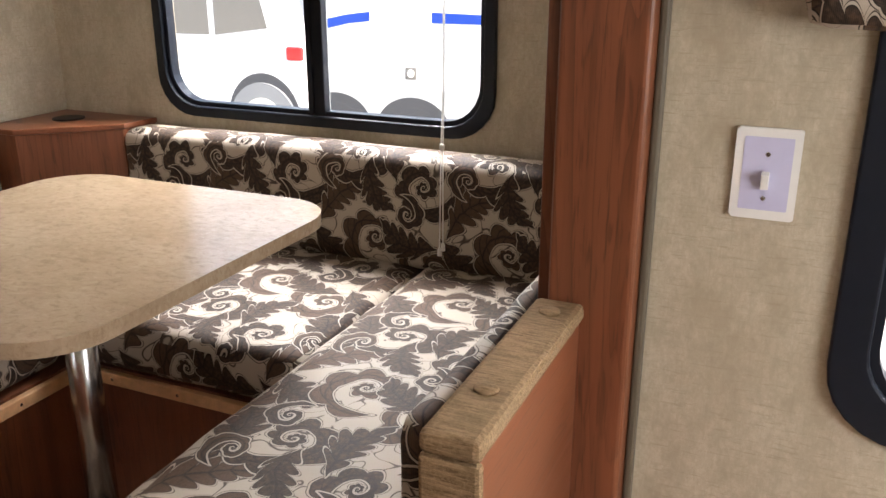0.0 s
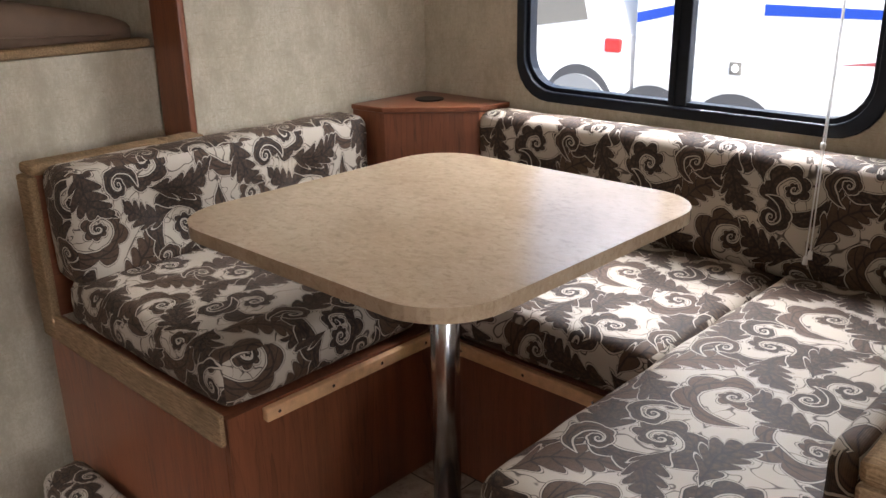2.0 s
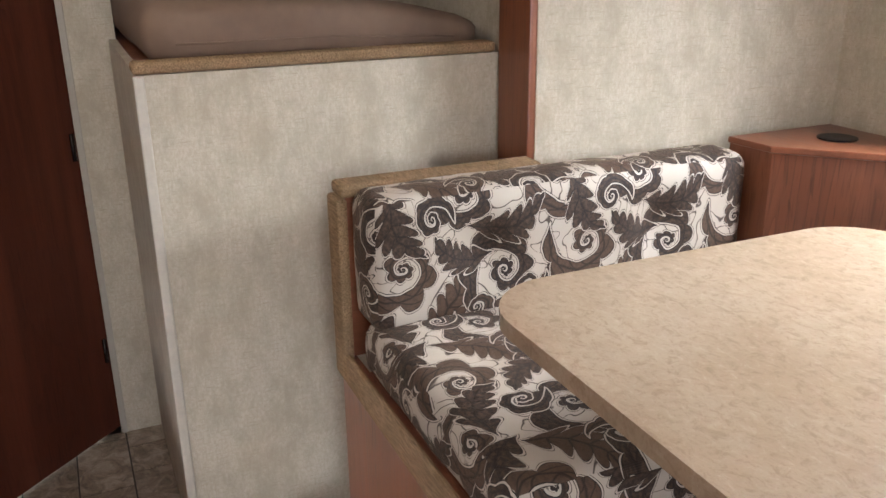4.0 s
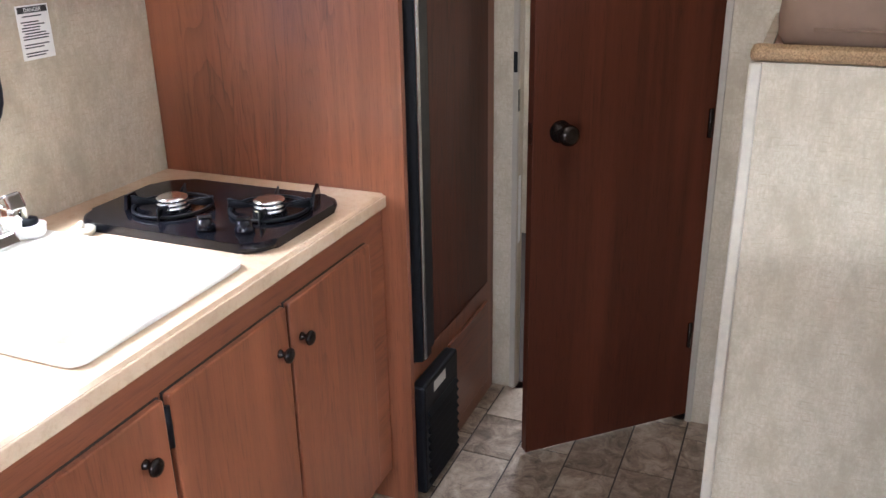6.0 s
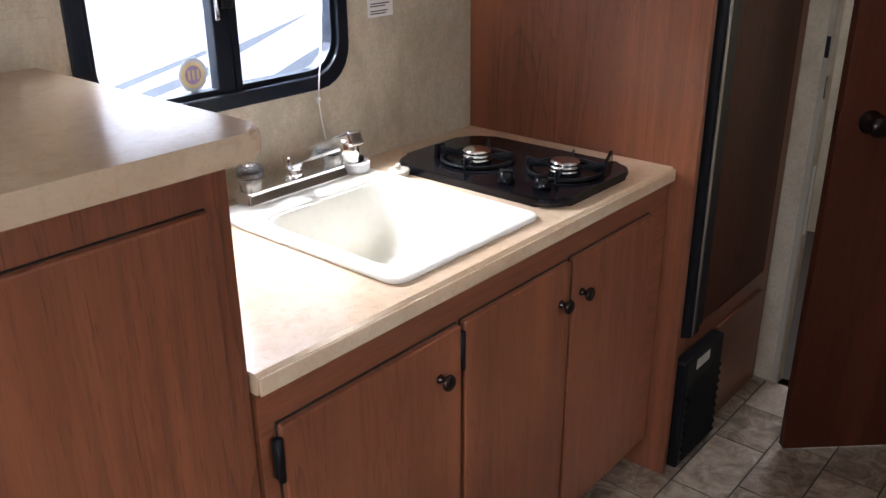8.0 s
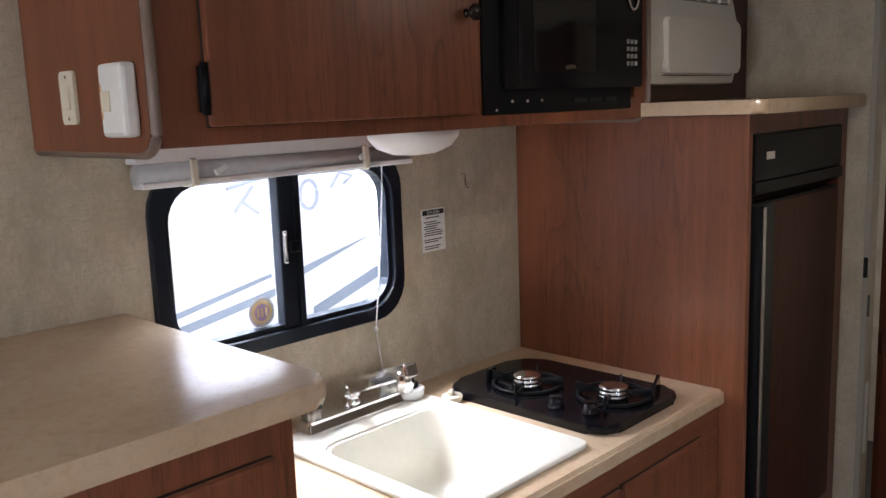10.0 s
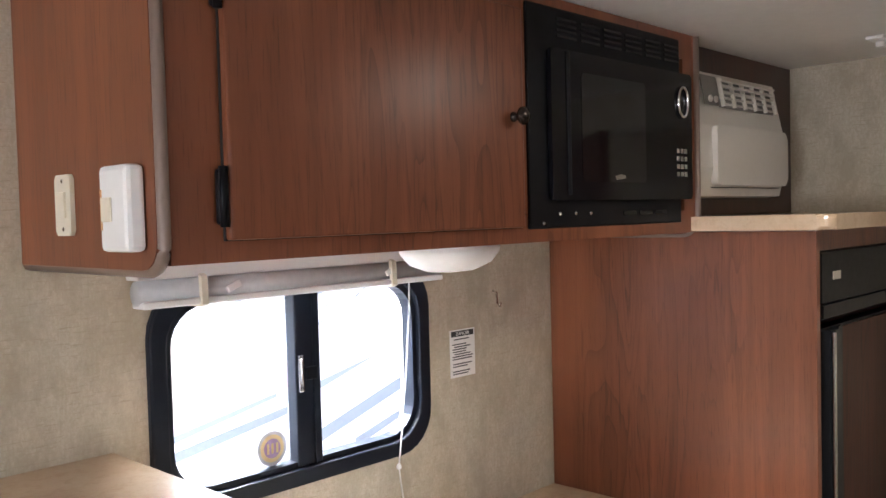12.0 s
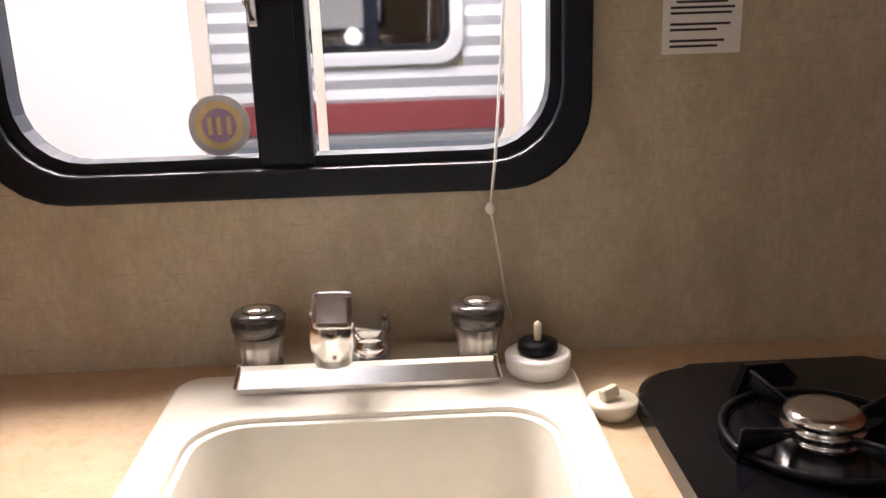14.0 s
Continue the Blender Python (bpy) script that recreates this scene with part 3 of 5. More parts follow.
def cushion(label, x0, x1, y0, y1, z0, z1, seed, r=0.035, puff=0.008, tufts=()):
    return solid("cushion", padded(x0, x1, y0, y1, z0, z1, r, puff, 0.022, seed, tufts), FABRIC, label, "cushion", group="dinette cushions", smooth=True)


seat_label = "brown and cream leaf-scroll seat cushion on a dinette bench"
back_label = "brown and cream leaf-scroll back cushion leaning on the wall"
cushion(seat_label, -1.45, -0.78, 1.125, 1.668, RZ, 0.765, 0.3)
cushion(seat_label, -1.45, -0.18, 1.675, 2.36, RZ, 0.765, 0.0)
cushion(seat_label, -0.172, 0.335, 1.155, 2.36, RZ, 0.775, 1.7)
cushion(back_label, -1.515, -1.375, 1.132, 2.06, 0.745, 1.032, 2.3, tufts=[((-1.365, y, 0.90), (-0.028, 0, 0)) for y in (1.37, 1.80)])
cushion(back_label, -1.11, 0.16, 2.24, 2.375, 0.755, 1.045, 3.1, tufts=[((x, 2.23, 0.90), (0, 0.028, 0)) for x in (-0.85, -0.45, -0.08)])
cushion(back_label, 0.300, 0.341, 1.165, 2.17, 0.765, 1.02, 4.2, 0.02, 0.003)

for name, pts in (("corner_shelf", [(-1.447, 2.06), (-1.32, 2.07), (-1.115, 2.26), (-1.10, 2.377), (-1.447, 2.377)]), ("corner_shelf", [(0.337, 2.18), (0.25, 2.21), (0.15, 2.28), (0.14, 2.377), (0.337, 2.377)])):
    c = thing(name, (pts[0][0], pts[0][1], RZ), "cherry laminate corner shelf box between the back cushions", "corner shelf", "corner shelves")
    part("body", prism(pts, "z", 0.75, 1.04), WOOD, c)
    mx, my = sum(p[0] for p in pts) / 5, sum(p[1] for p in pts) / 5
    grown = [(max(-1.448, min(0.338, mx + (p[0] - mx) * 1.03)), min(2.378, my + (p[1] - my) * 1.03)) for p in pts]
    part("top", prism(grown, "z", 1.041, 1.056, 0.002), WOOD_X, c)
    part("recess", turned([(0.045, 0), (0.045, 0.003), (0.038, 0.004), (0.0, 0.004)], 20, None, pose(mx - 0.03 if mx < 0 else mx + 0.03, my + 0.03, 1.0565)), BLACK, c, "black cup holder")

table = thing("dinette_table", (-0.55, 1.505, SZ), "brown stone-pattern laminate table on a steel pedestal leg", "table")
loop = rr(-0.925, -0.185, 1.122, 1.895, 0.125, 10)
part("tabletop", prism(loop, "z", 0.997, 1.022, 0.003), TABLE, table)
part("leg", turned([(0.03, SZ), (0.03, 0.996)], 24, None, pose(-0.55, 1.505, 0)), STEEL, table, "brushed steel pedestal tube", True)
part("leg_base", turned([(0.085, SZ), (0.085, SZ + 0.006), (0.04, SZ + 0.022), (0.034, SZ + 0.05)], 24, None, pose(-0.55, 1.505, 0)), STEEL, table, smooth=True)

# ---- bunk ----
structure("wall_bunk_front", box(-1.79, -1.75, 0.77, MY - 0.002, -0.004, 1.247), WALL, "beige wallboard panel under the bunk")
structure("wall_bunk_side", box(BX, -1.792, 0.77, 0.79, -0.004, 1.247), WALL)
structure("trim_bunk_corner", box(-1.760, -1.744, 0.762, 0.784, 0.0, 1.2465, 0.004), plain("pale_almond_moulding", (0.50, 0.45, 0.36), 0.45), "pale corner moulding of the bunk panel")
bunk = thing("bunk_bed", (-2.1, 1.2, 1.2), "fixed bunk with a tan carpeted edge board and brown mattress", "bunk")
part("deck", box(-3.6, -1.792, 0.792, MY - 0.004, 1.205, 1.246), WOOD, bunk)
part("edge_trim", box(-1.80, -1.742, 0.762, MY - 0.024, 1.249, 1.274, 0.008), PLUSH, bunk, "tan carpeted edge board")
mattress = thing("mattress", (-2.6, 1.2, 1.248), "brown vinyl mattress lying on the bunk deck", "mattress")
cover = padded(-3.5, -1.80, 0.80, MY - 0.03, 1.248, 1.39, 0.05, 0.012, 0.05, 5)
for v in cover.verts:                       # the foam sags towards the side wall
    sag = max(0.0, min(1.0, (v.co.y - 1.22) / 0.36)) ** 1.3
    v.co.z -= 0.07 * sag * max(0.0, (v.co.z - 1.25) / 0.14)
part("cover", cover, MATTRESS, mattress, smooth=True)
part("seam", tube([(-1.799, 0.86, 1.30), (-1.789, 1.0, 1.30), (-1.787, 1.2, 1.30), (-1.789, 1.4, 1.29), (-1.799, 1.5, 1.285)], 0.003, 6), MATTRESS, mattress, smooth=True)

# ---- bathroom door ----
door = thing("door_1", (-2.57, 0.64, 0), "dark cherry bathroom door standing half open", "door", kind="structure")
dm = pose(-2.575, 0.64, 0, 0, 0, 43.5)
slab = moved(box(-0.015, 0.015, -0.565, 0, 0.02, 1.84, 0.002), dm)
part("door_leaf", slab, DARK_WOOD, door)

leaf = door.children[0]
for side in (1, -1):
    knob = turned([(0.0, 0.0), (0.028, 0.0), (0.03, 0.006), (0.012, 0.012), (0.011, 0.03), (0.022, 0.036), (0.028, 0.048), (0.026, 0.06), (0.016, 0.067), (0.0, 0.068)], 20, None, dm @ pose(0.0155 * side, -0.49, 0.975, 0, 90 * side, 0))
    part("door_knob", knob, BRONZE, door, "dark bronze round door knob", True)
part("latch_plate", moved(box(-0.011, 0.011, -0.5662, -0.5655, 0.945, 1.0), dm), CHROME, door)
for z in (0.3, 0.95, 1.6):
    part("hinge", tube([(-2.546, 0.634, z - 0.04), (-2.546, 0.634, z + 0.04)], 0.007, 10), BRONZE, door, "dark bronze butt hinge", True)
JAMB = plain("almond_jamb_vinyl", (0.36, 0.32, 0.255), 0.5, grain=0.04)
frame_1 = thing("door_frame", (BX, 0.36, 0), "almond vinyl bathroom door frame with a strike plate", "door frame", kind="structure")
part("jamb", box(BX - 0.05, BX + 0.006, 0.066, 0.084, 0.0, 1.86, 0.002), JAMB, frame_1)
part("jamb", box(BX - 0.05, BX + 0.006, 0.646, 0.664, 0.0, 1.86, 0.002), JAMB, frame_1)
part("head", box(BX - 0.05, BX + 0.006, 0.066, 0.664, 1.861, 1.88, 0.002), JAMB, frame_1)
part("strike_plate", box(BX - 0.005, BX + 0.009, 0.0842, 0.0862, 0.945, 1.01), BRONZE, frame_1)
part("strike_hole", box(BX + 0.0062, BX + 0.009, 0.068, 0.08, 1.06, 1.12, 0.001), BLACK, frame_1)
# White strip on the jamb stands in for bathroom light in the gap.
part("label", box(BX - 0.03, BX - 0.004, 0.0842, 0.0852, 0.52, 0.74), WHITE, frame_1, "white strip standing in for the bright door gap")

# ---- kitchen cabinets ----


def round_knob(x, z, y, parent, r=0.016):
    bm = turned([(0.0, 0.0), (0.009, 0.0), (0.008, 0.004), (0.0055, 0.008), (0.0055, 0.014), (r * 0.8, 0.017), (r, 0.021), (r * 0.92, 0.026), (r * 0.5, 0.029), (0.0, 0.030)], 16, None, pose(x, y, z, -90, 0, 0))
    return part("knob", bm, BRONZE, parent, "dark bronze round knob", True)


def slab_door(x0, x1, z0, z1, y, parent, hinge=None, knob=None):
    d = part("door", box(x0, x1, y, y + 0.018, z0, z1, 0.004), WOOD, parent)
    # Near-black ring paints the shade in the gap round the door.
    part("edge_band", ring([(x0 - 0.001, z0 - 0.001), (x1 + 0.001, z0 - 0.001), (x1 + 0.001, z1 + 0.001), (x0 - 0.001, z1 + 0.001)], [(x0 + 0.004, z0 + 0.004), (x1 - 0.004, z0 + 0.004), (x1 - 0.004, z1 - 0.004), (x0 + 0.004, z1 - 0.004)], "y", y + 0.001, y + 0.006), GAP_SHADE, d)
    if hinge is not None:
        for z in (z0 + 0.055, z1 - 0.055):
            bm = box(hinge - 0.006, hinge + 0.006, y + 0.004, y + 0.016, z - 0.035, z + 0.035, 0.004)
            tube([(hinge, y + 0.017, z - 0.038), (hinge, y + 0.017, z + 0.038)], 0.006, 10, bm)
            part("hinge", bm, BLACK, d, "black butt hinge", True)
    if knob:
        round_knob(knob[0], knob[1], y + 0.0185, d)
    return d


base = thing("base_cabinet", (-1.2, -0.3, 0), "cherry laminate sink base cabinet with three doors", "cabinet")
part("back", box(-1.867, -0.608, KY + 0.002, KY + 0.012, 0.10, 0.845), WOOD, base)
part("face_frame", ring([(-1.867, 0.10), (-0.608, 0.10), (-0.608, 0.845), (-1.867, 0.845)], [(-1.78, 0.14), (-0.66, 0.14), (-0.66, 0.77), (-1.78, 0.77)], "y", -0.059, -0.041), WOOD_X, base)
part("cabinet_floor", box(-1.867, -0.608, KY + 0.014, -0.060, 0.10, 0.118), WOOD, base)
part("toe_kick", box(-1.867, -0.608, -0.115, -0.10, 0.0, 0.098), WOOD_X, base)
part("stile", box(-1.06, -1.03, -0.06, -0.0408, 0.141, 0.769), WOOD, base)
slab_door(-1.046, -0.636, 0.125, 0.787, -0.0405, base, -0.628, (-0.985, 0.705))
slab_door(-1.408, -1.058, 0.125, 0.789, -0.0405, base, -1.05, (-1.372, 0.705))
slab_door(-1.766, -1.418, 0.125, 0.791, -0.0405, base, None, (-1.452, 0.705))


def worktop(x0, x1, z0, z1, hole, y1=-0.022):
    bm = bmesh.new()
    outer = [(x0, KY + 0.002), (x1, KY + 0.002), (x1, y1), (x0, y1)]
    top = []
    for d, inset in ((z1, 0.006), (z1 - 0.005, 0.0), (z0 + 0.004, 0.0), (z0, 0.004)):
        top.append([bm.verts.new((x, y - (inset if y == y1 else 0), d)) for x, y in outer])
    for a, b in zip(top, top[1:]):
        for i in range(4):
            bm.faces.new((a[i], a[(i + 1) % 4], b[(i + 1) % 4], b[i]))
    for row, d in ((top[0], z1), (top[-1], z0)):
        es = [bm.edges.get((row[i], row[(i + 1) % 4])) for i in range(4)]
        for loop in hole:
            vs = [bm.verts.new((u, v, d)) for u, v in loop]
            es += [bm.edges.new((vs[i], vs[(i + 1) % len(vs)])) for i in range(len(vs))]
        bmesh.ops.triangle_fill(bm, edges=es, use_beauty=True)
    return bm


sink_hole = rr(-1.355, -0.96, -0.53, -0.095, 0.05)
counter = thing("worktop", (-1.24, -0.35, 0.847), "tan stone-pattern laminate worktop on the base cabinet", "worktop")
part("slab", worktop(-1.868, -0.608, 0.847, 0.882, [sink_hole], -0.032), COUNTER, counter)
part("edge_band", box(-1.868, -0.608, -0.0318, -0.026, 0.848, 0.8775, 0.0025), COUNTER, counter)

tall = thing("tall_cabinet", (0.0, -0.3, 0), "raised cherry laminate cabinet with a laminate top", "cabinet")
part("body", box(-0.606, 0.75, KY + 0.002, -0.070, 0.10, 1.186), WOOD, tall)
part("face_frame", ring([(-0.606, 0.10), (0.75, 0.10), (0.75, 1.186), (-0.606, 1.186)], [(-0.545, 0.15), (0.70, 0.15), (0.70, 1.10), (-0.53, 1.10)], "y", -0.069, -0.051), WOOD, tall)
part("toe_kick", box(-0.606, 0.75, -0.115, -0.10, 0.0, 0.098), WOOD_X, tall)
slab_door(-0.565, 0.03, 0.135, 1.137, -0.0505, tall, None, (-0.03, 0.9))
slab_door(0.04, 0.62, 0.135, 1.137, -0.0505, tall, None, (0.1, 0.9))
part("top", prism(rr(-0.668, 0.77, KY + 0.002, -0.028, (0.003, 0.003, 0.003, 0.036)), "z", 1.188, 1.226, 0.011), COUNTER, tall, "tan stone-pattern laminate top with a rounded corner")

# ---- sink and faucet ----
sink = thing("sink", (-1.165, -0.33, 0.882), "almond-white plastic drop-in sink with a rounded bowl", "sink")
rim_o, rim_i = rr(-1.374, -0.94, -0.612, -0.078, 0.03), rr(-1.335, -0.98, -0.505, -0.115, 0.055)
part("rim", ring(rim_o, rim_i, "z", 0.8825, 0.894, 0.004), SINK_WHITE, sink, smooth=False)
ledge = rr(-1.327, -0.988, -0.497, -0.123, 0.052)
part("ledge", ring(rim_i, ledge, "z", 0.878, 0.8885, 0.002), SINK_WHITE, sink)
bowl = bmesh.new()
rows = []
for u, z, r in ((0.0, 0.886, 0.052), (0.008, 0.86, 0.055), (0.016, 0.78, 0.06), (0.028, 0.735, 0.062), (0.055, 0.718, 0.06), (0.12, 0.714, 0.03)):
    rows.append([bowl.verts.new((x, y, z)) for x, y in rr(-1.327 + u, -0.988 - u, -0.497 + u, -0.123 - u, r)])
for a, b in zip(rows, rows[1:]):
    for i in range(len(a)):
        bowl.faces.new((a[i], a[(i + 1) % len(a)], b[(i + 1) % len(a)], b[i]))
bowl.faces.new(rows[-1])
part("bowl", bowl, SINK_WHITE, sink, smooth=True)
part("drain", turned([(0.0, 0.0), (0.03, 0.0), (0.036, 0.002), (0.04, 0.0), (0.04, -0.002), (0.0, -0.002)], 20, None, pose(-1.164, -0.31, 0.7165)), STEEL, sink, smooth=True)

KNOB_GLASS = Nodes("smoked_acrylic", 0.12, 0.35, (0.10, 0.09, 0.085))
KNOB_GLASS.put("Transmission Weight", 0.35)
faucet = thing("faucet", (-1.155, -0.585, 0.894), "chrome two-handle kitchen faucet with smoked acrylic knobs", "faucet")
plate = prism(rr(-1.292, -1.006, -0.612, -0.558, 0.006), "z", 0.8945, 0.924, 0.006)
for v in plate.verts:
    if v.co.z > 0.91:
        v.co.x = -1.1525 + (v.co.x + 1.1525) * 0.965
        v.co.y = -0.587 + (v.co.y + 0.587) * 0.8
part("deck_plate", plate, CHROME, faucet)
RIBBED = Nodes("clear_acrylic_over_chrome", 0.22, 0.7, (0.42, 0.40, 0.37))
for x in (-1.035, -1.268):
    top = turned([(0.0, 0.036), (0.0265, 0.036), (0.0285, 0.042), (0.029, 0.054), (0.025, 0.060), (0.0, 0.0605)], 24, None, pose(x, -0.587, 0.916))
    handle = part("handle", top, KNOB_GLASS.mat, faucet, "smoked clear acrylic knob", True)
    bm = turned([(0.0, 0.0), (0.019, 0.0), (0.0205, 0.004), (0.0225, 0.02), (0.0255, 0.0355), (0.0, 0.0355)], 48, None, pose(x, -0.587, 0.916))
    for v in bm.verts:
        a = math.atan2(v.co.y + 0.587, v.co.x - x)
        f = 1 + 0.05 * math.cos(12 * a)
        v.co.x, v.co.y = x + (v.co.x - x) * f, -0.587 + (v.co.y + 0.587) * f
    part("grip", bm, RIBBED.mat, handle, "ribbed clear grip over a chrome core", True)
    part("cap", turned([(0.0, 0.0), (0.016, 0.0), (0.013, 0.004), (0.0, 0.0045)], 16, None, pose(x, -0.587, 0.9767)), CHROME, handle, smooth=True)
part("spout_base", turned([(0.021, 0.0), (0.021, 0.012), (0.018, 0.015), (0.018, 0.022), (0.0225, 0.025), (0.0225, 0.046), (0.019, 0.050), (0.0, 0.051)], 20, None, pose(-1.152, -0.587, 0.9245)), CHROME, faucet, smooth=True)
arm = box(-0.017, 0.017, -0.012, 0.245, -0.015, 0.015, 0.005)
part("spout", moved(arm, pose(-1.152, -0.592, 0.962, 22, 0, -4)), CHROME, faucet, "square chrome swing spout")
part("aerator", turned([(0.016, 0.0), (0.017, 0.012), (0.019, 0.014), (0.019, 0.043), (0.016, 0.046), (0.0, 0.046)], 20, None, pose(-1.133, -0.384, 1.002)), CHROME, faucet, smooth=True)

strainer = thing("sink_strainer", (-1.338, -0.577, 0.894), "white sink strainer basket with a black rubber stopper", "strainer")
part("cup", turned([(0.0, 0.0), (0.03, 0.0), (0.034, 0.006), (0.036, 0.022), (0.033, 0.024), (0.0, 0.024)], 24, None, pose(-1.332, -0.582, 0.8945)), WHITE, strainer, smooth=True)
part("stopper", turned([(0.0, 0.0), (0.02, 0.0), (0.022, 0.004), (0.021, 0.011), (0.008, 0.013), (0.0, 0.013)], 20, None, pose(-1.332, -0.582, 0.919)), BLACK, strainer, "black rubber stopper", True)
part("stem", turned([(0.004, 0.0), (0.0045, 0.018), (0.002, 0.021), (0.0, 0.0215)], 10, None, pose(-1.332, -0.582, 0.932)), CREAM, strainer, smooth=True)
plug = thing("sink_plug", (-1.392, -0.5, 0.882), "small cream plastic plug with a tab on the worktop", "plug")
part("disc", turned([(0.0, 0.0), (0.02, 0.0), (0.024, 0.006), (0.026, 0.014), (0.024, 0.017), (0.0, 0.018)], 24, None, pose(-1.395, -0.5, 0.8825)), CREAM, plug, smooth=True)
part("tab", moved(box(-0.01, 0.01, -0.005, 0.005, 0.0, 0.012, 0.002), pose(-1.392, -0.498, 0.9006, 12, 8, 30)), CREAM, plug)

# ---- cooktop ----
cook = thing("cooktop", (-1.6, -0.34, 0.882), "black enamel two-burner gas cooktop set in the worktop", "cooktop")
part("tray", prism(rr(-1.757, -1.418, -0.565, -0.072, (0.075, 0.075, 0.055, 0.055), 8), "z", 0.8825, 0.9035, 0.009), BLACK_GLOSS, cook)
for bx, by in ((-1.556, -0.394), (-1.612, -0.180)):
    well = part("burner_well", turned([(0.082, 0.0), (0.085, 0.003), (0.078, 0.005), (0.07, 0.002), (0.0, 0.0015)], 28, None, pose(bx, by, 0.9025)), BLACK_GLOSS, cook, smooth=True)
    part("burner", turned([(0.0, 0.0), (0.037, 0.0), (0.036, 0.006), (0.033, 0.008), (0.036, 0.010), (0.036, 0.015), (0.032, 0.017), (0.034, 0.020), (0.034, 0.025), (0.026, 0.029), (0.0, 0.030)], 24, None, pose(bx, by, 0.905)), CHROME, well, "bare steel gas burner", True)
    grate = ring([(bx + 0.088 * math.cos(i * math.pi / 14), by + 0.088 * math.sin(i * math.pi / 14)) for i in range(28)], [(bx + 0.082 * math.cos(i * math.pi / 14), by + 0.082 * math.sin(i * math.pi / 14)) for i in range(28)], "z", 0.9075, 0.9125)
    for a in (20, 110, 200, 290):
        ca, sa = math.cos(radians(a)), math.sin(radians(a))
        tube([(bx + 0.092 * ca, by + 0.092 * sa, 0.904), (bx + 0.09 * ca, by + 0.09 * sa, 0.930), (bx + 0.075 * ca, by + 0.075 * sa, 0.928), (bx + 0.03 * ca, by + 0.03 * sa, 0.9185)], 0.0024, 8, grate)
        fin = prism([(0.030, 0.914), (0.088, 0.908), (0.092, 0.932), (0.086, 0.933)], "y", -0.0012, 0.0012)
        join(grate, moved(fin, pose(bx, by, 0, 0, 0, a)))
    part("grate", grate, BLACK, cook, "black wire pan grate", True)
for bx, by, a in ((-1.55, -0.505, 25), (-1.712, -0.125, 200)):
    fin = moved(prism([(-0.045, 0.0), (0.045, 0.0), (0.03, 0.03), (-0.02, 0.022)], "y", -0.004, 0.004, 0.001), pose(bx, by, 0.903, 0, 0, a))
    part("grate_clip", fin, BLACK_GLOSS, cook)
for kx, ky in ((-1.464, -0.238), (-1.482, -0.155)):
    kn = part("control_knob", turned([(0.0, 0.0), (0.02, 0.0), (0.021, 0.004), (0.016, 0.012), (0.014, 0.022), (0.0, 0.023)], 20, None, pose(kx, ky, 0.9058)), BLACK_GLOSS, cook, "black control knob", True)
    part("grip", moved(box(-0.004, 0.004, -0.015, 0.015, 0.0, 0.008, 0.001), pose(kx, ky, 0.9288, 0, 0, 35)), BLACK_GLOSS, kn)
part("brand_mark", box(-1.447, -1.441, -0.225, -0.165, 0.9028, 0.9034), GREY_PLASTIC, cook)

# ---- refrigerator cabinet ----
fridge_cab = thing("fridge_cabinet", (-2.2, -0.3, 0), "tall cherry laminate refrigerator cabinet", "cabinet")
part("side_panel", box(-1.89, -1.87, KY + 0.002, 0.022, 0.0, 1.55, 0.001), WOOD, fridge_cab)
part("carcass", box(-2.545, -1.892, KY + 0.002, -0.03, 0.0, 1.55), WOOD, fridge_cab)
part("face_frame", ring([(-2.545, 0.0), (-1.892, 0.0), (-1.892, 1.55), (-2.545, 1.55)], [(-2.49, 0.40), (-1.918, 0.40), (-1.918, 1.505), (-2.49, 1.505)], "y", -0.03, 0.006), WOOD, fridge_cab)
part("lower_panel", box(-2.48, -2.15, 0.0062, 0.016, 0.06, 0.345, 0.004), WOOD_X, fridge_cab, "dark cherry lower access panel")
part("top", prism(rr(-2.548, -1.85, KY + 0.002, 0.06, (0.002, 0.002, 0.03, 0.03)), "z", 1.552, 1.585, 0.009), COUNTER, fridge_cab, "tan stone-pattern laminate top")
fridge = thing("refrigerator", (-2.2, 0, 0.4), "black built-in refrigerator with a wood-look door panel", "refrigerator")
part("control_panel", box(-2.488, -1.92, -0.025, 0.014, 1.39, 1.503, 0.004), BLACK, fridge)
part("control_lip", prism([(-0.02, 1.34), (0.018, 1.36), (0.018, 1.388), (-0.02, 1.388)], "x", -2.488, -1.92), BLACK, fridge)
part("display", box(-2.03, -1.985, 0.0142, 0.0158, 1.44, 1.458), GREY_PLASTIC, fridge)
fd = part("door", box(-2.488, -1.92, -0.025, 0.006, 0.402, 1.336, 0.002), BLACK, fridge)
part("door_panel", box(-2.478, -2.048, 0.0062, 0.012, 0.41, 1.33, 0.001), DARK_WOOD, fd, "dark cherry refrigerator door panel")
part("handle", prism([(-1.925, 0.006), (-2.045, 0.006), (-2.043, 0.014), (-2.0, 0.016), (-1.99, 0.028), (-1.955, 0.030), (-1.935, 0.026), (-1.93, 0.016)], "z", 0.404, 1.334), BLACK, fd, "full-height black handle rail")
part("bright_strip", box(-1.951, -1.937, 0.0275, 0.034, 0.41, 1.33, 0.002), STEEL, fd, "bright metal strip along the handle")
furnace = thing("furnace_grille", (-2.02, 0.02, 0.02), "black metal furnace cover with a rating label", "furnace")
part("cover", box(-2.135, -1.897, 0.0065, 0.046, 0.015, 0.35, 0.008), BLACK, furnace)
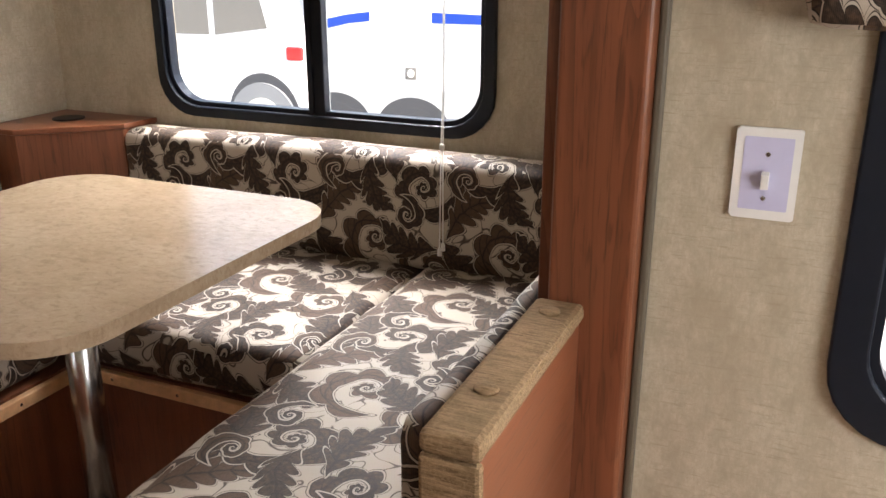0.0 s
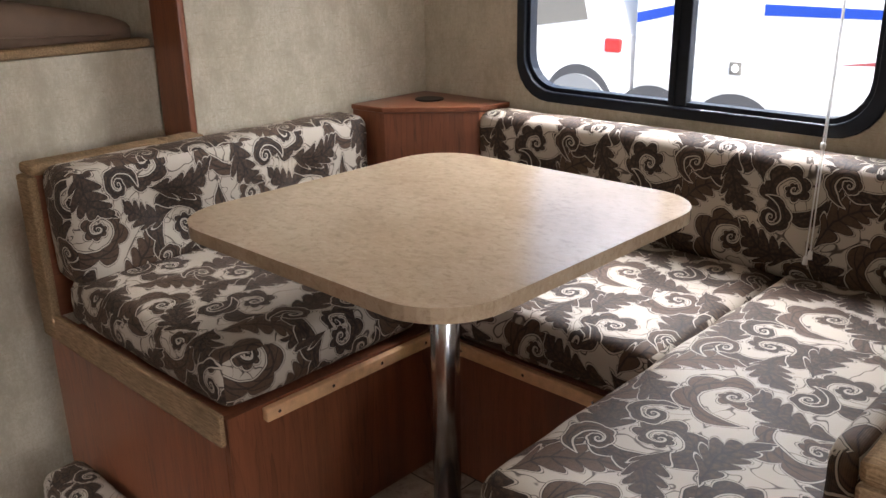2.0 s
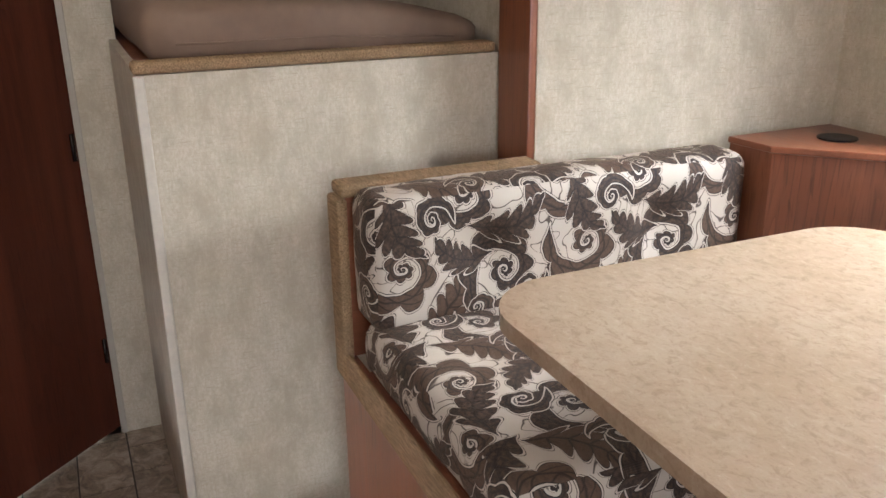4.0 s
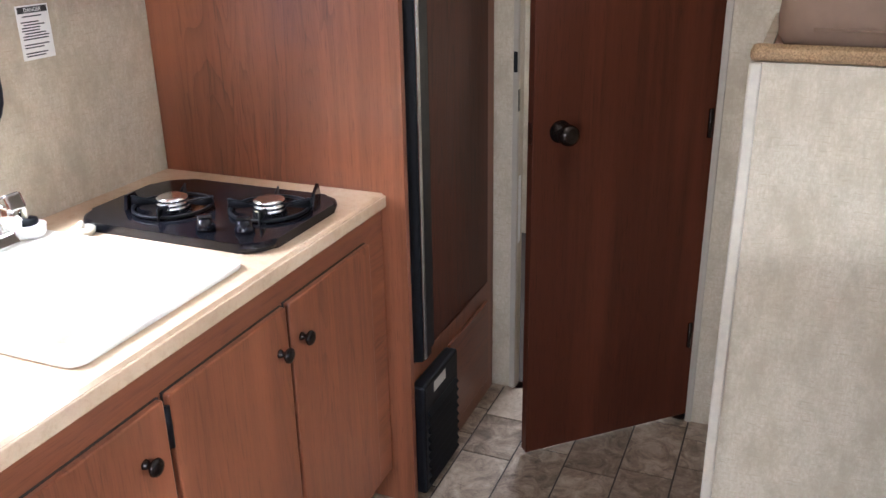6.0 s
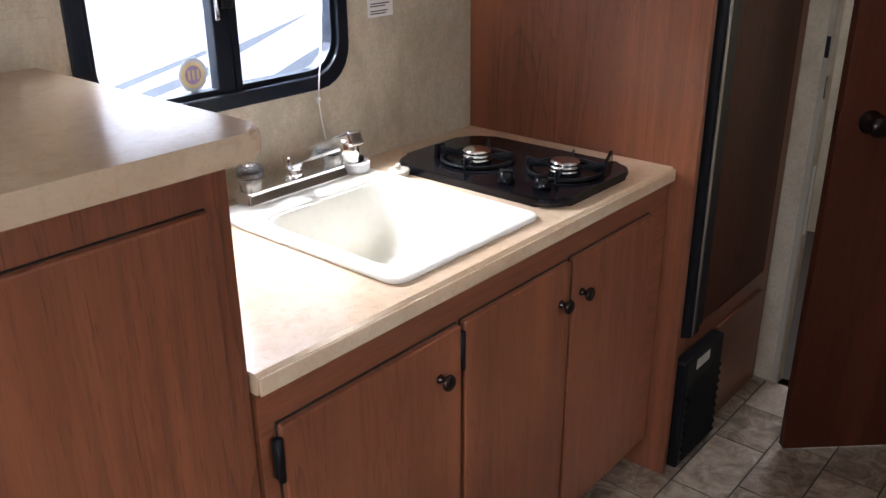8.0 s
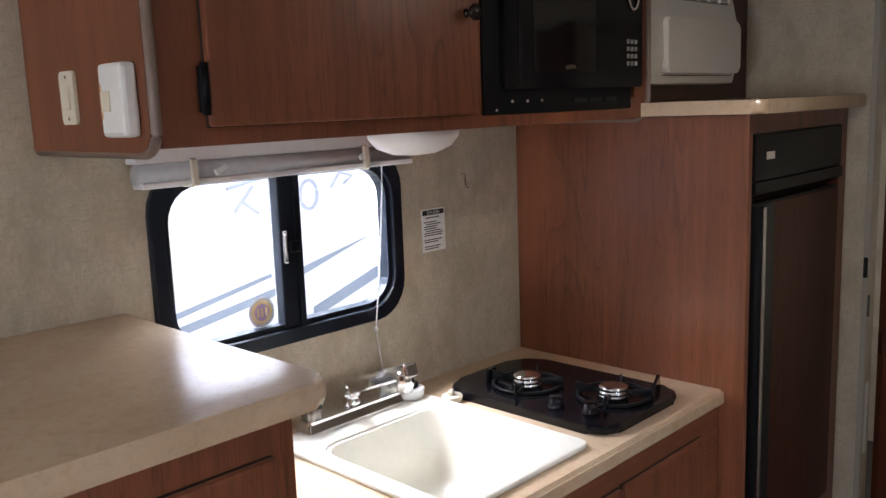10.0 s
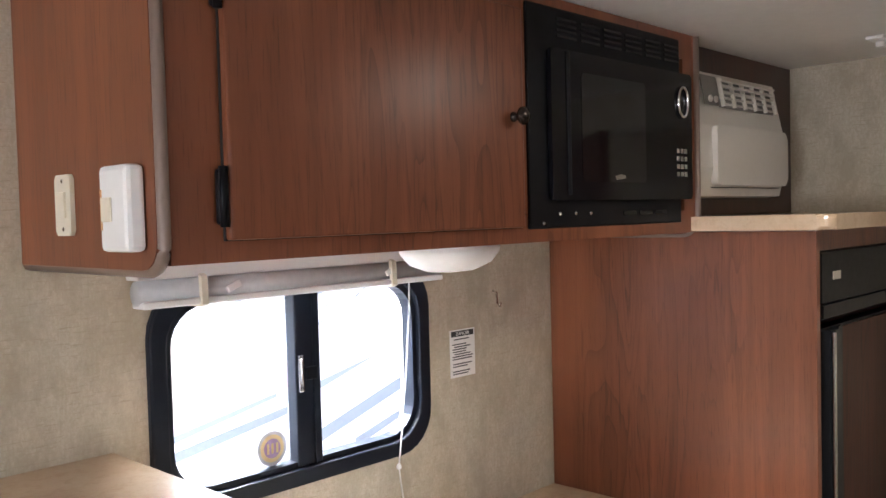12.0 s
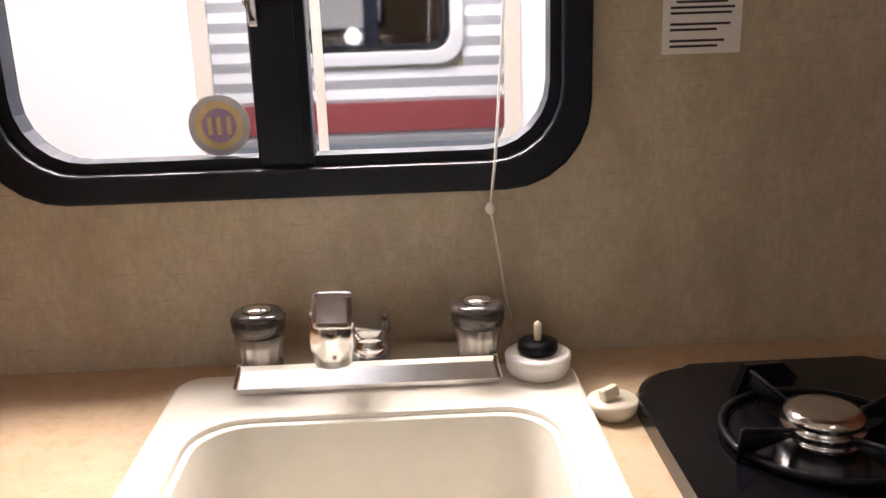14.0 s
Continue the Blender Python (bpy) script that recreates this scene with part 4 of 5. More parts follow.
for i in range(9):
    part("louvre", moved(box(-2.115, -1.915, -0.004, 0.004, -0.008, 0.008, 0.001), pose(0, 0.049, 0.045 + i * 0.027, 35, 0, 0)), BLACK, furnace)
part("label", box(-2.04, -1.96, 0.0462, 0.0468, 0.305, 0.335), GREY_PLASTIC, furnace, "silver rating label")

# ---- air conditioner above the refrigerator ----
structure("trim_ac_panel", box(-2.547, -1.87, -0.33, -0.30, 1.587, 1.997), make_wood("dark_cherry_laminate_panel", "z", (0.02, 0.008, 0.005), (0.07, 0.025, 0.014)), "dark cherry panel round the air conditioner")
ac = thing("air_conditioner", (-2.1, -0.3, 1.628), "warm grey window air conditioner in a wood panel", "air conditioner")
front = prism([(-0.297, 1.628), (-0.262, 1.632), (-0.245, 1.70), (-0.25, 1.80), (-0.262, 1.85), (-0.278, 1.93), (-0.297, 1.935)], "x", -2.375, -1.885, 0.003)
part("housing", front, GREY_PLASTIC, ac)
part("intake_cover", moved(prism(rr(-2.365, -1.955, 1.658, 1.80, 0.018), "y", -0.012, 0.012, 0.005), pose(0, -0.246, 0)), GREY_PLASTIC, ac)
# Black sheet stands in for the shade behind the cover's rim.
part("shadow_gap", prism(rr(-2.37, -1.948, 1.652, 1.806, 0.02), "y", -0.257, -0.2565), BLACK, ac)
AC_DARK = plain("grey_louvre", (0.20, 0.19, 0.17), 0.5)
grid_back = box(-2.33, -2.02, -0.006, 0.0, -0.036, 0.036)
part("outlet", moved(grid_back, pose(0, -0.262, 1.884, 11, 0, 0)), AC_DARK, ac)
for i in range(5):
    part("vane", moved(box(-2.33, -2.02, 0.0, 0.008, -0.0025, 0.0025), pose(0, -0.262, 1.855 + i * 0.0145, 11, 0, 0)), GREY_PLASTIC, ac)
for i in range(6):
    part("divider", moved(box(-0.003, 0.003, 0.0, 0.0095, -0.036, 0.036), pose(-2.326 + i * 0.0604, -0.262, 1.884, 11, 0, 0)), GREY_PLASTIC, ac)
pad = part("control_pad", moved(box(-2.008, -1.93, 0.0, 0.003, -0.036, 0.036), pose(0, -0.261, 1.884, 11, 0, 0)), AC_DARK, ac)
for i in range(2):
    part("button", turned([(0.008, 0.0), (0.008, 0.004), (0.0, 0.0045)], 14, None, pose(-1.955 - i * 0.028, -0.2525, 1.863, -90, 0, 0)), GREY_PLASTIC, pad, smooth=True)

# ---- wall cabinet with microwave ----
upper = thing("wall_cabinet", (-1.2, -0.45, 1.55), "cherry laminate wall cabinet with one door", "cabinet")
part("end_panel", prism(rr(KY + 0.002, -0.248, 1.545, 1.997, (0.002, 0.035, 0.002, 0.002)), "x", -0.538, -0.556), WOOD, upper)
part("far_end_panel", prism(rr(KY + 0.002, -0.248, 1.545, 1.997, (0.002, 0.035, 0.002, 0.002)), "x", -1.866, -1.884), WOOD, upper)
part("bottom", box(-1.865, -0.557, KY + 0.002, -0.27, 1.552, 1.566), WOOD_X, upper)
part("back", box(-1.865, -0.557, KY + 0.002, KY + 0.01, 1.567, 1.996), WOOD, upper)
part("face_frame", ring([(-1.865, 1.55), (-0.557, 1.55), (-0.557, 1.997), (-1.865, 1.997)], [(-1.82, 1.60), (-0.66, 1.60), (-0.66, 1.94), (-1.82, 1.94)], "y", -0.268, -0.25), WOOD, upper)
part("stile", box(-1.262, -1.20, -0.268, -0.2498, 1.601, 1.939), WOOD, upper)
TRIM = plain("taupe_edge_moulding", (0.20, 0.145, 0.115), 0.4)
for x in (-0.547, -1.875):
    edge = [(KY + 0.004, 1.5435)] + [(p, q - 0.0015) for p, q in rr(KY + 0.002, -0.2465, 1.545, 1.997, (0.002, 0.035, 0.002, 0.002), 8)[9:18]] + [(-0.2465, 1.995)]
    part("edge_moulding", tube([(x, p, q) for p, q in edge], 0.0085, 8), TRIM, upper, "taupe plastic edge moulding", True)
slab_door(-1.222, -0.63, 1.578, 1.958, -0.2495, upper, -0.622, (-1.192, 1.768))
micro = thing("microwave", (-1.53, -0.3, 1.575), "black built-in microwave oven with a vent trim kit", "microwave")
part("trim_kit", box(-1.797, -1.250, -0.42, -0.2445, 1.574, 1.979, 0.003), BLACK, micro)
for j in range(6):
    for i in range(4):
        x = -1.79 + j * 0.078
        part("vent_slot", box(x, x + 0.062, -0.2443, -0.2425, 1.925 + i * 0.0105, 1.930 + i * 0.0105), BLACK_GLOSS, micro)
mdoor = part("door", prism(rr(-1.83, -1.306, 1.625, 1.902, 0.006), "y", -0.2442, -0.234, 0.003), BLACK_GLOSS, micro)
part("door_window", prism(rr(-1.63, -1.40, 1.66, 1.865, 0.01), "y", -0.2338, -0.2332), make_laminate("dark_tinted_glass", (0.004, 0.004, 0.005), (0.006, 0.006, 0.007), (0.008, 0.008, 0.009), 0.06), mdoor)
part("handle_groove", box(-1.362, -1.352, -0.2338, -0.2315, 1.635, 1.90, 0.001), BLACK, mdoor)
ring_bm = ring([(-1.785 + 0.023 * math.cos(i * math.pi / 14), 1.838 + 0.035 * math.sin(i * math.pi / 14)) for i in range(28)], [(-1.785 + 0.0185 * math.cos(i * math.pi / 14), 1.838 + 0.030 * math.sin(i * math.pi / 14)) for i in range(28)], "y", -0.2338, -0.228)
part("dial_ring", ring_bm, CHROME, mdoor, "chrome dial ring", True)
for i in range(3):
    for j in range(4):
        part("key", box(-1.805 + i * 0.017, -1.793 + i * 0.017, -0.2338, -0.2332, 1.675 + j * 0.017, 1.685 + j * 0.017), AC_DARK, mdoor)
part("brand_mark", prism([(-1.55, 1.668), (-1.515, 1.664), (-1.51, 1.672), (-1.53, 1.676), (-1.548, 1.674)], "y", -0.2338, -0.2328), CHROME, mdoor)
for i in range(3):
    part("lower_slot", prism(rr(-1.73 + i * 0.062, -1.68 + i * 0.062, 1.593, 1.603, 0.004), "y", -0.2444, -0.243), BLACK_GLOSS, micro)
for i in range(4):
    part("screw", turned([(0.004, 0), (0.003, 0.0015), (0, 0.002)], 8, None, pose(-1.29 - i * 0.05, -0.2444, 1.6 if i else 1.583, -90, 0, 0)), CHROME, micro)

sw = thing("wall_switch", (-0.538, -0.495, 1.6), "cream rocker switch on the cabinet end", "switch")
part("plate", prism(rr(-0.519, -0.469, 1.588, 1.672, 0.006), "x", -0.5375, -0.531, 0.002), CREAM, sw)
part("rocker", box(-0.531, -0.527, -0.506, -0.482, 1.612, 1.648, 0.001), CREAM, sw)
for z in (1.597, 1.663):
    part("screw", turned([(0.003, 0), (0.002, 0.001), (0, 0.0015)], 8, None, pose(-0.5308, -0.494, z, 0, 90, 0)), STEEL, sw)
thermo = thing("thermostat", (-0.538, -0.333, 1.6), "white wall thermostat with a cream slider", "thermostat")
part("cover", box(-0.5375, -0.512, -0.342, -0.268, 1.568, 1.674, 0.007), WHITE, thermo)
part("slider", box(-0.5118, -0.509, -0.33, -0.305, 1.605, 1.635, 0.001), CREAM, thermo)
part("scale", box(-0.5118, -0.511, -0.335, -0.331, 1.595, 1.645), PINE, thermo)

lamp = thing("under_cabinet_light", (-1.17, -0.4, 1.55), "white dome light under the wall cabinet", "light")
dome = turned([(0.075, 0.0), (0.073, -0.012), (0.06, -0.032), (0.035, -0.045), (0.0, -0.049)], 28)
bmesh.ops.scale(dome, vec=(1.5, 1.0, 1.0), verts=dome.verts)
part("dome", moved(dome, pose(-1.19, -0.385, 1.546)), WHITE, lamp, "frosted white dome", True)
part("base", moved(prism(rr(-0.1, 0.1, -0.068, 0.068, 0.03), "z", 0.0, 0.005), pose(-1.19, -0.385, 1.5465)), WHITE, lamp)

blind = thing("roller_blind", (-1.06, -0.64, 1.5), "white and grey blind rolled up above the kitchen window", "blind")
part("head_rail", box(-1.398, -0.70, KY + 0.002, -0.625, 1.508, 1.545, 0.003), WHITE, blind)
part("roll", tube([(-1.398, -0.632, 1.487), (-0.70, -0.632, 1.487)], 0.021, 16), plain("grey_blind_fabric", (0.52, 0.52, 0.51), 0.4), blind, "grey rolled fabric", True)
part("bottom_bar", box(-1.398, -0.70, -0.648, -0.606, 1.462, 1.474, 0.003), WHITE, blind)
for x in (-0.815, -1.255):
    part("clip", prism([(-0.606, 1.458), (-0.600, 1.462), (-0.603, 1.51), (-0.612, 1.515), (-0.61, 1.468), (-0.645, 1.458)], "x", x, x + 0.012), CREAM, blind)
for x, dz in ((-0.87, 0), (-1.245, 0.003)):
    part("crumpled_tape", moved(box(-0.016, 0.016, -0.003, 0.003, -0.006, 0.006, 0.002), pose(x, -0.609, 1.488 + dz, 12, 20, 9)), WHITE, blind)
part("tag", box(-1.10, -1.045, -0.6105, -0.6095, 1.463, 1.472), plain("yellow_tag", (0.75, 0.52, 0.06), 0.5), blind, "small yellow warning tag")
cord = [(-1.31, -0.62, 1.515), (-1.309, -0.625, 1.40), (-1.303, -0.635, 1.25), (-1.295, -0.645, 1.12), (-1.289, -0.648, 1.063), (-1.296, -0.65, 1.02), (-1.305, -0.648, 0.96), (-1.312, -0.64, 0.93)]
part("cord", tube(cord, 0.0018, 6), CORD, blind, "thin white pull cord", True)
part("cord_knot", turned([(0.0, -0.008), (0.005, -0.004), (0.006, 0.0), (0.004, 0.006), (0.0, 0.008)], 10, None, pose(-1.289, -0.648, 1.063)), WHITE, blind, smooth=True)

# ---- small things on the kitchen wall ----
note = thing("safety_notice", (-1.52, KY, 1.22), "white printed safety notice stuck on the wall", "notice")
part("paper", box(-1.566, -1.480, KY + 0.0005, KY + 0.0015, 1.222, 1.334), WHITE, note)
INK = plain("black_print", (0.02, 0.02, 0.02), 0.6)
part("heading_bar", box(-1.562, -1.484, KY + 0.0017, KY + 0.0021, 1.318, 1.331), INK, note)
words = bpy.data.curves.new("heading", "FONT")
words.body, words.size, words.align_x, words.extrude = "DANGER", 0.0115, "CENTER", 0.0002
words.materials.append(WHITE)
heading = new("heading_text", words)
heading.parent = note
heading.matrix_parent_inverse = Matrix.Translation(-note.location)
heading.matrix_basis = pose(-1.523, KY + 0.0024, 1.3205, 90, 0, 180)
rng = random.Random(4)
for i in range(15):
    z = 1.310 - i * 0.0058
    if i in (1, 9, 12):
        continue
    x1 = -1.488 if i % 3 else -1.494
    part("print_line", box(x1 - rng.uniform(0.045, 0.072), x1, KY + 0.0017, KY + 0.002, z, z + 0.0026), INK, note)
hook = solid("wall_hook", tube([(-1.638, KY + 0.001, 1.415), (-1.638, KY + 0.012, 1.412), (-1.638, KY + 0.014, 1.385), (-1.638, KY + 0.022, 1.378), (-1.638, KY + 0.026, 1.388)], 0.0028, 8), CHROME, "small wire hook on the kitchen wall", "hook", smooth=True)
latch = thing("window_latch", (-1.06, KY, 1.29), "grey metal sliding window latch", "latch")
part("plate", box(-1.051, -1.040, KY + 0.0102, KY + 0.015, 1.265, 1.338, 0.002), STEEL, latch)
part("hook", tube([(-1.046, KY + 0.016, 1.335), (-1.041, KY + 0.021, 1.322), (-1.040, KY + 0.022, 1.290), (-1.045, KY + 0.016, 1.272)], 0.003, 8), STEEL, latch, smooth=True)
part("lever", box(-1.080, -1.053, KY + 0.0102, KY + 0.022, 1.288, 1.313, 0.003), BLACK, latch, "black thumb lever")
decal = thing("window_sticker", (-0.99, KY - 0.02, 1.16), "round grey and yellow seal sticker on the glass", "sticker")
for r, m, d in ((0.034, plain("pale_blue_grey_vinyl", (0.62, 0.65, 0.70), 0.5), 0.0), (0.027, plain("yellow_seal", (0.80, 0.66, 0.36), 0.5), 0.0004), (0.019, plain("purple_print", (0.42, 0.30, 0.52), 0.5), 0.0008)):
    part("disc", turned([(r, 0.0), (r, 0.0003), (0.0, 0.0003)], 28, None, pose(-0.993, KY - 0.0188 + d, 1.160, -90, 0, 0)), m, decal)
YELLOW_PRINT = plain("yellow_print", (0.75, 0.60, 0.30), 0.5)
for u in (-0.011, 0.0, 0.010):
    part("letter_bar", box(-0.993 + u - 0.0025, -0.993 + u + 0.0025, KY - 0.0175, KY - 0.017, 1.15, 1.17), YELLOW_PRINT, decal)

# ---- side wall by the dinette ----
ls = thing("light_switch", (0.61, MY, 1.18), "lavender-white toggle light switch plate", "switch")
LAV = plain("lavender_white_plastic", (0.56, 0.55, 0.74), 0.4, grain=0.02)
part("plate", prism(rr(0.594, 0.677, 1.174, 1.298, 0.004), "y", MY - 0.0015, MY - 0.007, 0.002), WHITE, ls)
part("film", prism(rr(0.605, 0.667, 1.187, 1.286, 0.002), "y", MY - 0.0071, MY - 0.0076), LAV, ls, "lavender protective film")
part("toggle", moved(box(-0.005, 0.005, -0.012, 0.0, -0.011, 0.011, 0.001), pose(0.636, MY - 0.0078, 1.231, 18, 0, 0)), WHITE, ls)
for z in (1.203, 1.263):
    part("screw", turned([(0.0035, 0), (0.0025, 0.001), (0, 0.0012)], 8, None, pose(0.636, MY - 0.0078, z, 90, 0, 0)), STEEL, ls)
solid("window_valance", padded(0.66, 1.70, MY - 0.075, MY - 0.004, 1.43, 1.76, 0.02, 0.006, 0.03, 6.1), FABRIC, "padded leaf-scroll valance above the side window", "valance", smooth=True)

tassel = thing("blind_cord", (-0.115, 2.22, 0.8), "white blind cord with plastic tassels", "cord")
for dx, dz in ((0.0, 0.0), (0.009, 0.014)):
    part("strand", tube([(-0.101 + dx * 0.2, 2.224, 1.90), (-0.106 + dx * 0.3, 2.223, 1.20), (-0.110 + dx * 0.5, 2.222, 1.085), (-0.114 + dx, 2.221, 0.834 + dz)], 0.0017, 6), CORD, tassel, smooth=True)
    part("tassel", turned([(0.003, 0.02), (0.005, 0.016), (0.006, 0.0), (0.0, 0.0)], 10, None, pose(-0.114 + dx, 2.221, 0.815 + dz)), WHITE, tassel, smooth=True)
part("cord_joiner", turned([(0.004, -0.008), (0.0065, -0.004), (0.0065, 0.004), (0.004, 0.008)], 10, None, pose(-0.108, 2.222, 1.085)), WHITE, tassel, smooth=True)
part("top_clip", box(-0.125, -0.075, 2.215, 2.375, 1.90, 1.915, 0.003), WHITE, tassel)

for owner, spots in ((bench_l, [(-1.546, 1.22, 1.0325), (-1.546, 1.48, 1.0325)]), (bench_r, [(0.378, 1.25, 1.0345), (0.378, 1.50, 1.0345)])):
    for x, y, z in spots:
        part("plug_cap", turned([(0.016, 0.0), (0.014, 0.003), (0.0, 0.004)], 14, None, pose(x, y, z)), PLUSH, owner, smooth=True)
for i in range(4):
    part("screw", turned([(0.004, 0), (0.003, 0.001), (0, 0.001)], 8, None, pose(-0.7498, 1.23 + i * 0.14, RZ - 0.02, 0, 90, 0)), STEEL, bench_l)
for i in range(3):
    part("screw", turned([(0.004, 0), (0.003, 0.001), (0, 0.001)], 8, None, pose(-0.66 + i * 0.18, 1.6718, RZ - 0.02, 90, 0, 0)), STEEL, bench_b)
cushion("brown and cream leaf-scroll loose cushion on the floor", -1.47, -1.17, 0.985, 1.10, 0.002, 0.28, 5.5)

dome_l = thing("ceiling_light", (-1.62, 0.42, H), "white round ceiling light", "light")
part("shade", turned([(0.10, 0.0), (0.10, -0.012), (0.092, -0.034), (0.085, -0.036), (0.0, -0.036)], 28, None, pose(-1.62, 0.42, H - 0.009)), WHITE, dome_l, "frosted white shade", True)
part("base", turned([(0.0, 0.0), (0.1, 0.0), (0.1, -0.008), (0.0, -0.008)], 28, None, pose(-1.62, 0.42, H - 0.0005)), WHITE, dome_l)
clip = thing("ceiling_clip", (-2.27, 0.03, H), "small white plastic bracket on the ceiling", "bracket")
part("plate", box(-2.32, -2.22, 0.01, 0.05, H - 0.008, H - 0.0005, 0.002), WHITE, clip)
part("tab", box(-2.29, -2.26, 0.02, 0.04, H - 0.022, H - 0.0085, 0.003), WHITE, clip)

# ---- outside ----
GRAVEL = plain("pale_gravel", (0.40, 0.39, 0.38), 0.9, grain=0.3, size=12)
gb = bmesh.new()
bmesh.ops.create_grid(gb, x_segments=8, y_segments=8, size=400, matrix=pose(0, 0, -0.68))
structure("ground", gb, GRAVEL)
SIDING = plain("corrugated_white_siding", (0.70, 0.71, 0.72), 0.35, grain=0.03, size=5)
prof = []
for i in range(61):
    z = -0.3 + 2.35 * i / 60
    prof.append((KY - 0.052 - (0.010 if i % 2 else 0.0), z))
sb = bmesh.new()
for x0, x1, z0, z1 in ((-4.05, -1.43, -0.3, 2.05), (-0.72, 2.1, -0.3, 2.05), (-1.43, -0.72, -0.3, 1.05), (-1.43, -0.72, 1.51, 2.05)):
    rows = [[sb.verts.new((x, y, z)) for x in (x0, x1)] for y, z in prof if z0 - 0.001 <= z <= z1 + 0.001]
    for a, b in zip(rows, rows[1:]):
        sb.faces.new((a[0], a[1], b[1], b[0]))
structure("wall_outer_siding", sb, SIDING, "corrugated white aluminium siding")
flange = ring(rr(-1.436, -0.714, 1.044, 1.516, 0.1), rr(-1.384, -0.751, 1.097, 1.481, 0.08), "y", KY - 0.051, KY - 0.070, 0.004)
structure("trim_window_flange", flange, SIDING, "white outer flange of the kitchen window")
RED = plain("red_stripe_paint", (0.36, 0.075, 0.08), 0.4)
BLUE = plain("blue_stripe_paint", (0.01, 0.06, 0.42), 0.35)
SLATE = plain("slate_graphic_paint", (0.26, 0.30, 0.35), 0.35)
structure("trim_red_stripe", box(-4.05, 2.1, KY - 0.068, KY - 0.064, 0.78, 0.90), RED)
structure("trim_dark_stripe", box(-4.05, 2.1, KY - 0.068, KY - 0.064, 0.71, 0.735), SLATE)

near_rv = thing("travel_trailer", (-1.5, -2.6, -0.68), "white travel trailer with grey swoosh graphics parked alongside", "trailer")
part("body", box(-6.5, 3.5, -4.4, -2.0, -0.2, 2.5, 0.04), RV_WHITE, near_rv)
for pts in ([(-1.42, 0.83), (-1.92, 0.935), (-1.92, 0.95), (-1.42, 0.855)], [(-1.48, 0.775), (-2.02, 0.87), (-2.02, 0.90), (-1.48, 0.81)], [(-2.07, 0.915), (-2.45, 1.035), (-2.07, 0.95)], [(-2.12, 0.72), (-2.9, 0.97), (-2.9, 1.02), (-2.12, 0.77)], [(-2.3, 0.66), (-3.1, 0.92), (-2.3, 0.70)]):
    part("graphic", prism(pts, "y", -1.9995, -1.997), SLATE, near_rv)
# Slate colour lightened for the script to imitate overexposure outdoors.
WASHED_SLATE = plain("washed_out_slate_script", (0.42, 0.45, 0.50), 0.35)
script_k = [tube([(-1.74, -1.997, 1.31), (-1.84, -1.997, 1.33), (-1.93, -1.997, 1.345)], 0.008, 6), tube([(-1.86, -1.997, 1.31), (-1.80, -1.997, 1.25), (-1.77, -1.997, 1.215)], 0.007, 6), tube([(-1.80, -1.997, 1.255), (-1.88, -1.997, 1.20)], 0.006, 6), tube([(-2.13 + 0.045 * math.cos(a / 3), -1.997, 1.25 + 0.06 * math.sin(a / 3)) for a in range(20)], 0.008, 6), tube([(-2.25, -1.997, 1.27), (-2.30, -1.997, 1.33), (-2.37, -1.997, 1.31), (-2.32, -1.997, 1.28)], 0.006, 6)]
for bm in script_k:
    part("script_stroke", bm, WASHED_SLATE, near_rv)
rv_w = part("window", ring(rr(-1.50, -0.66, 0.86, 1.75, 0.1), rr(-1.455, -0.705, 0.905, 1.705, 0.07), "y", -2.0, -1.985, 0.004), GREY_PLASTIC, near_rv, "window with a light grey frame")
MIRROR = Nodes("reflective_tinted_glass", 0.035, 1.0, (0.33, 0.35, 0.375))
part("pane", prism(rr(-1.456, -0.704, 0.904, 1.706, 0.07), "y", -1.9975, -1.992), MIRROR.mat, rv_w)
part("mid_bar", box(-0.99, -0.965, -1.9918, -1.988, 0.907, 1.703), GREY_PLASTIC, rv_w)

TYRE = plain("grey_rubber", (0.07, 0.072, 0.078), 0.7)
far_rv = thing("travel_trailer", (-2.0, 8.5, -0.68), "white travel trailer with blue stripes parked across the lot", "trailer")
part("body", box(-4.26, 3.5, 8.32, 10.7, -0.25, 2.4, 0.03), RV_WHITE, far_rv)
part("lower_skirt", box(-4.2, 3.4, 8.312, 8.319, -0.2, 0.2), plain("pale_grey_skirt", (0.55, 0.55, 0.54), 0.5), far_rv)
part("stripe", prism([(-4.24, 0.74), (-3.85, 0.83), (-3.6, 0.86), (-3.6, 0.95), (-3.85, 0.92), (-4.24, 0.84)], "y", 8.316, 8.319), BLUE, far_rv)
part("stripe", prism([(-2.91, 0.86), (-1.9, 0.86), (-1.0, 0.80), (-1.0, 0.86), (-1.9, 0.94), (-2.91, 0.96)], "y", 8.316, 8.319), BLUE, far_rv)
part("stripe", prism([(-2.2, 0.46), (-1.4, 0.58), (-1.4, 0.50)], "y", 8.316, 8.319), RED, far_rv)
part("vent", box(-4.16, -3.93, 8.305, 8.319, 0.53, 0.66, 0.004), GREY_PLASTIC, far_rv)
part("fuel_hatch", box(-3.2, -3.08, 8.305, 8.319, 0.30, 0.42, 0.004), AC_DARK, far_rv)
part("hatch_cap", turned([(0.04, 0.0), (0.035, 0.012), (0.0, 0.014)], 16, None, pose(-3.14, 8.304, 0.36, 90, 0, 0)), WHITE, far_rv)
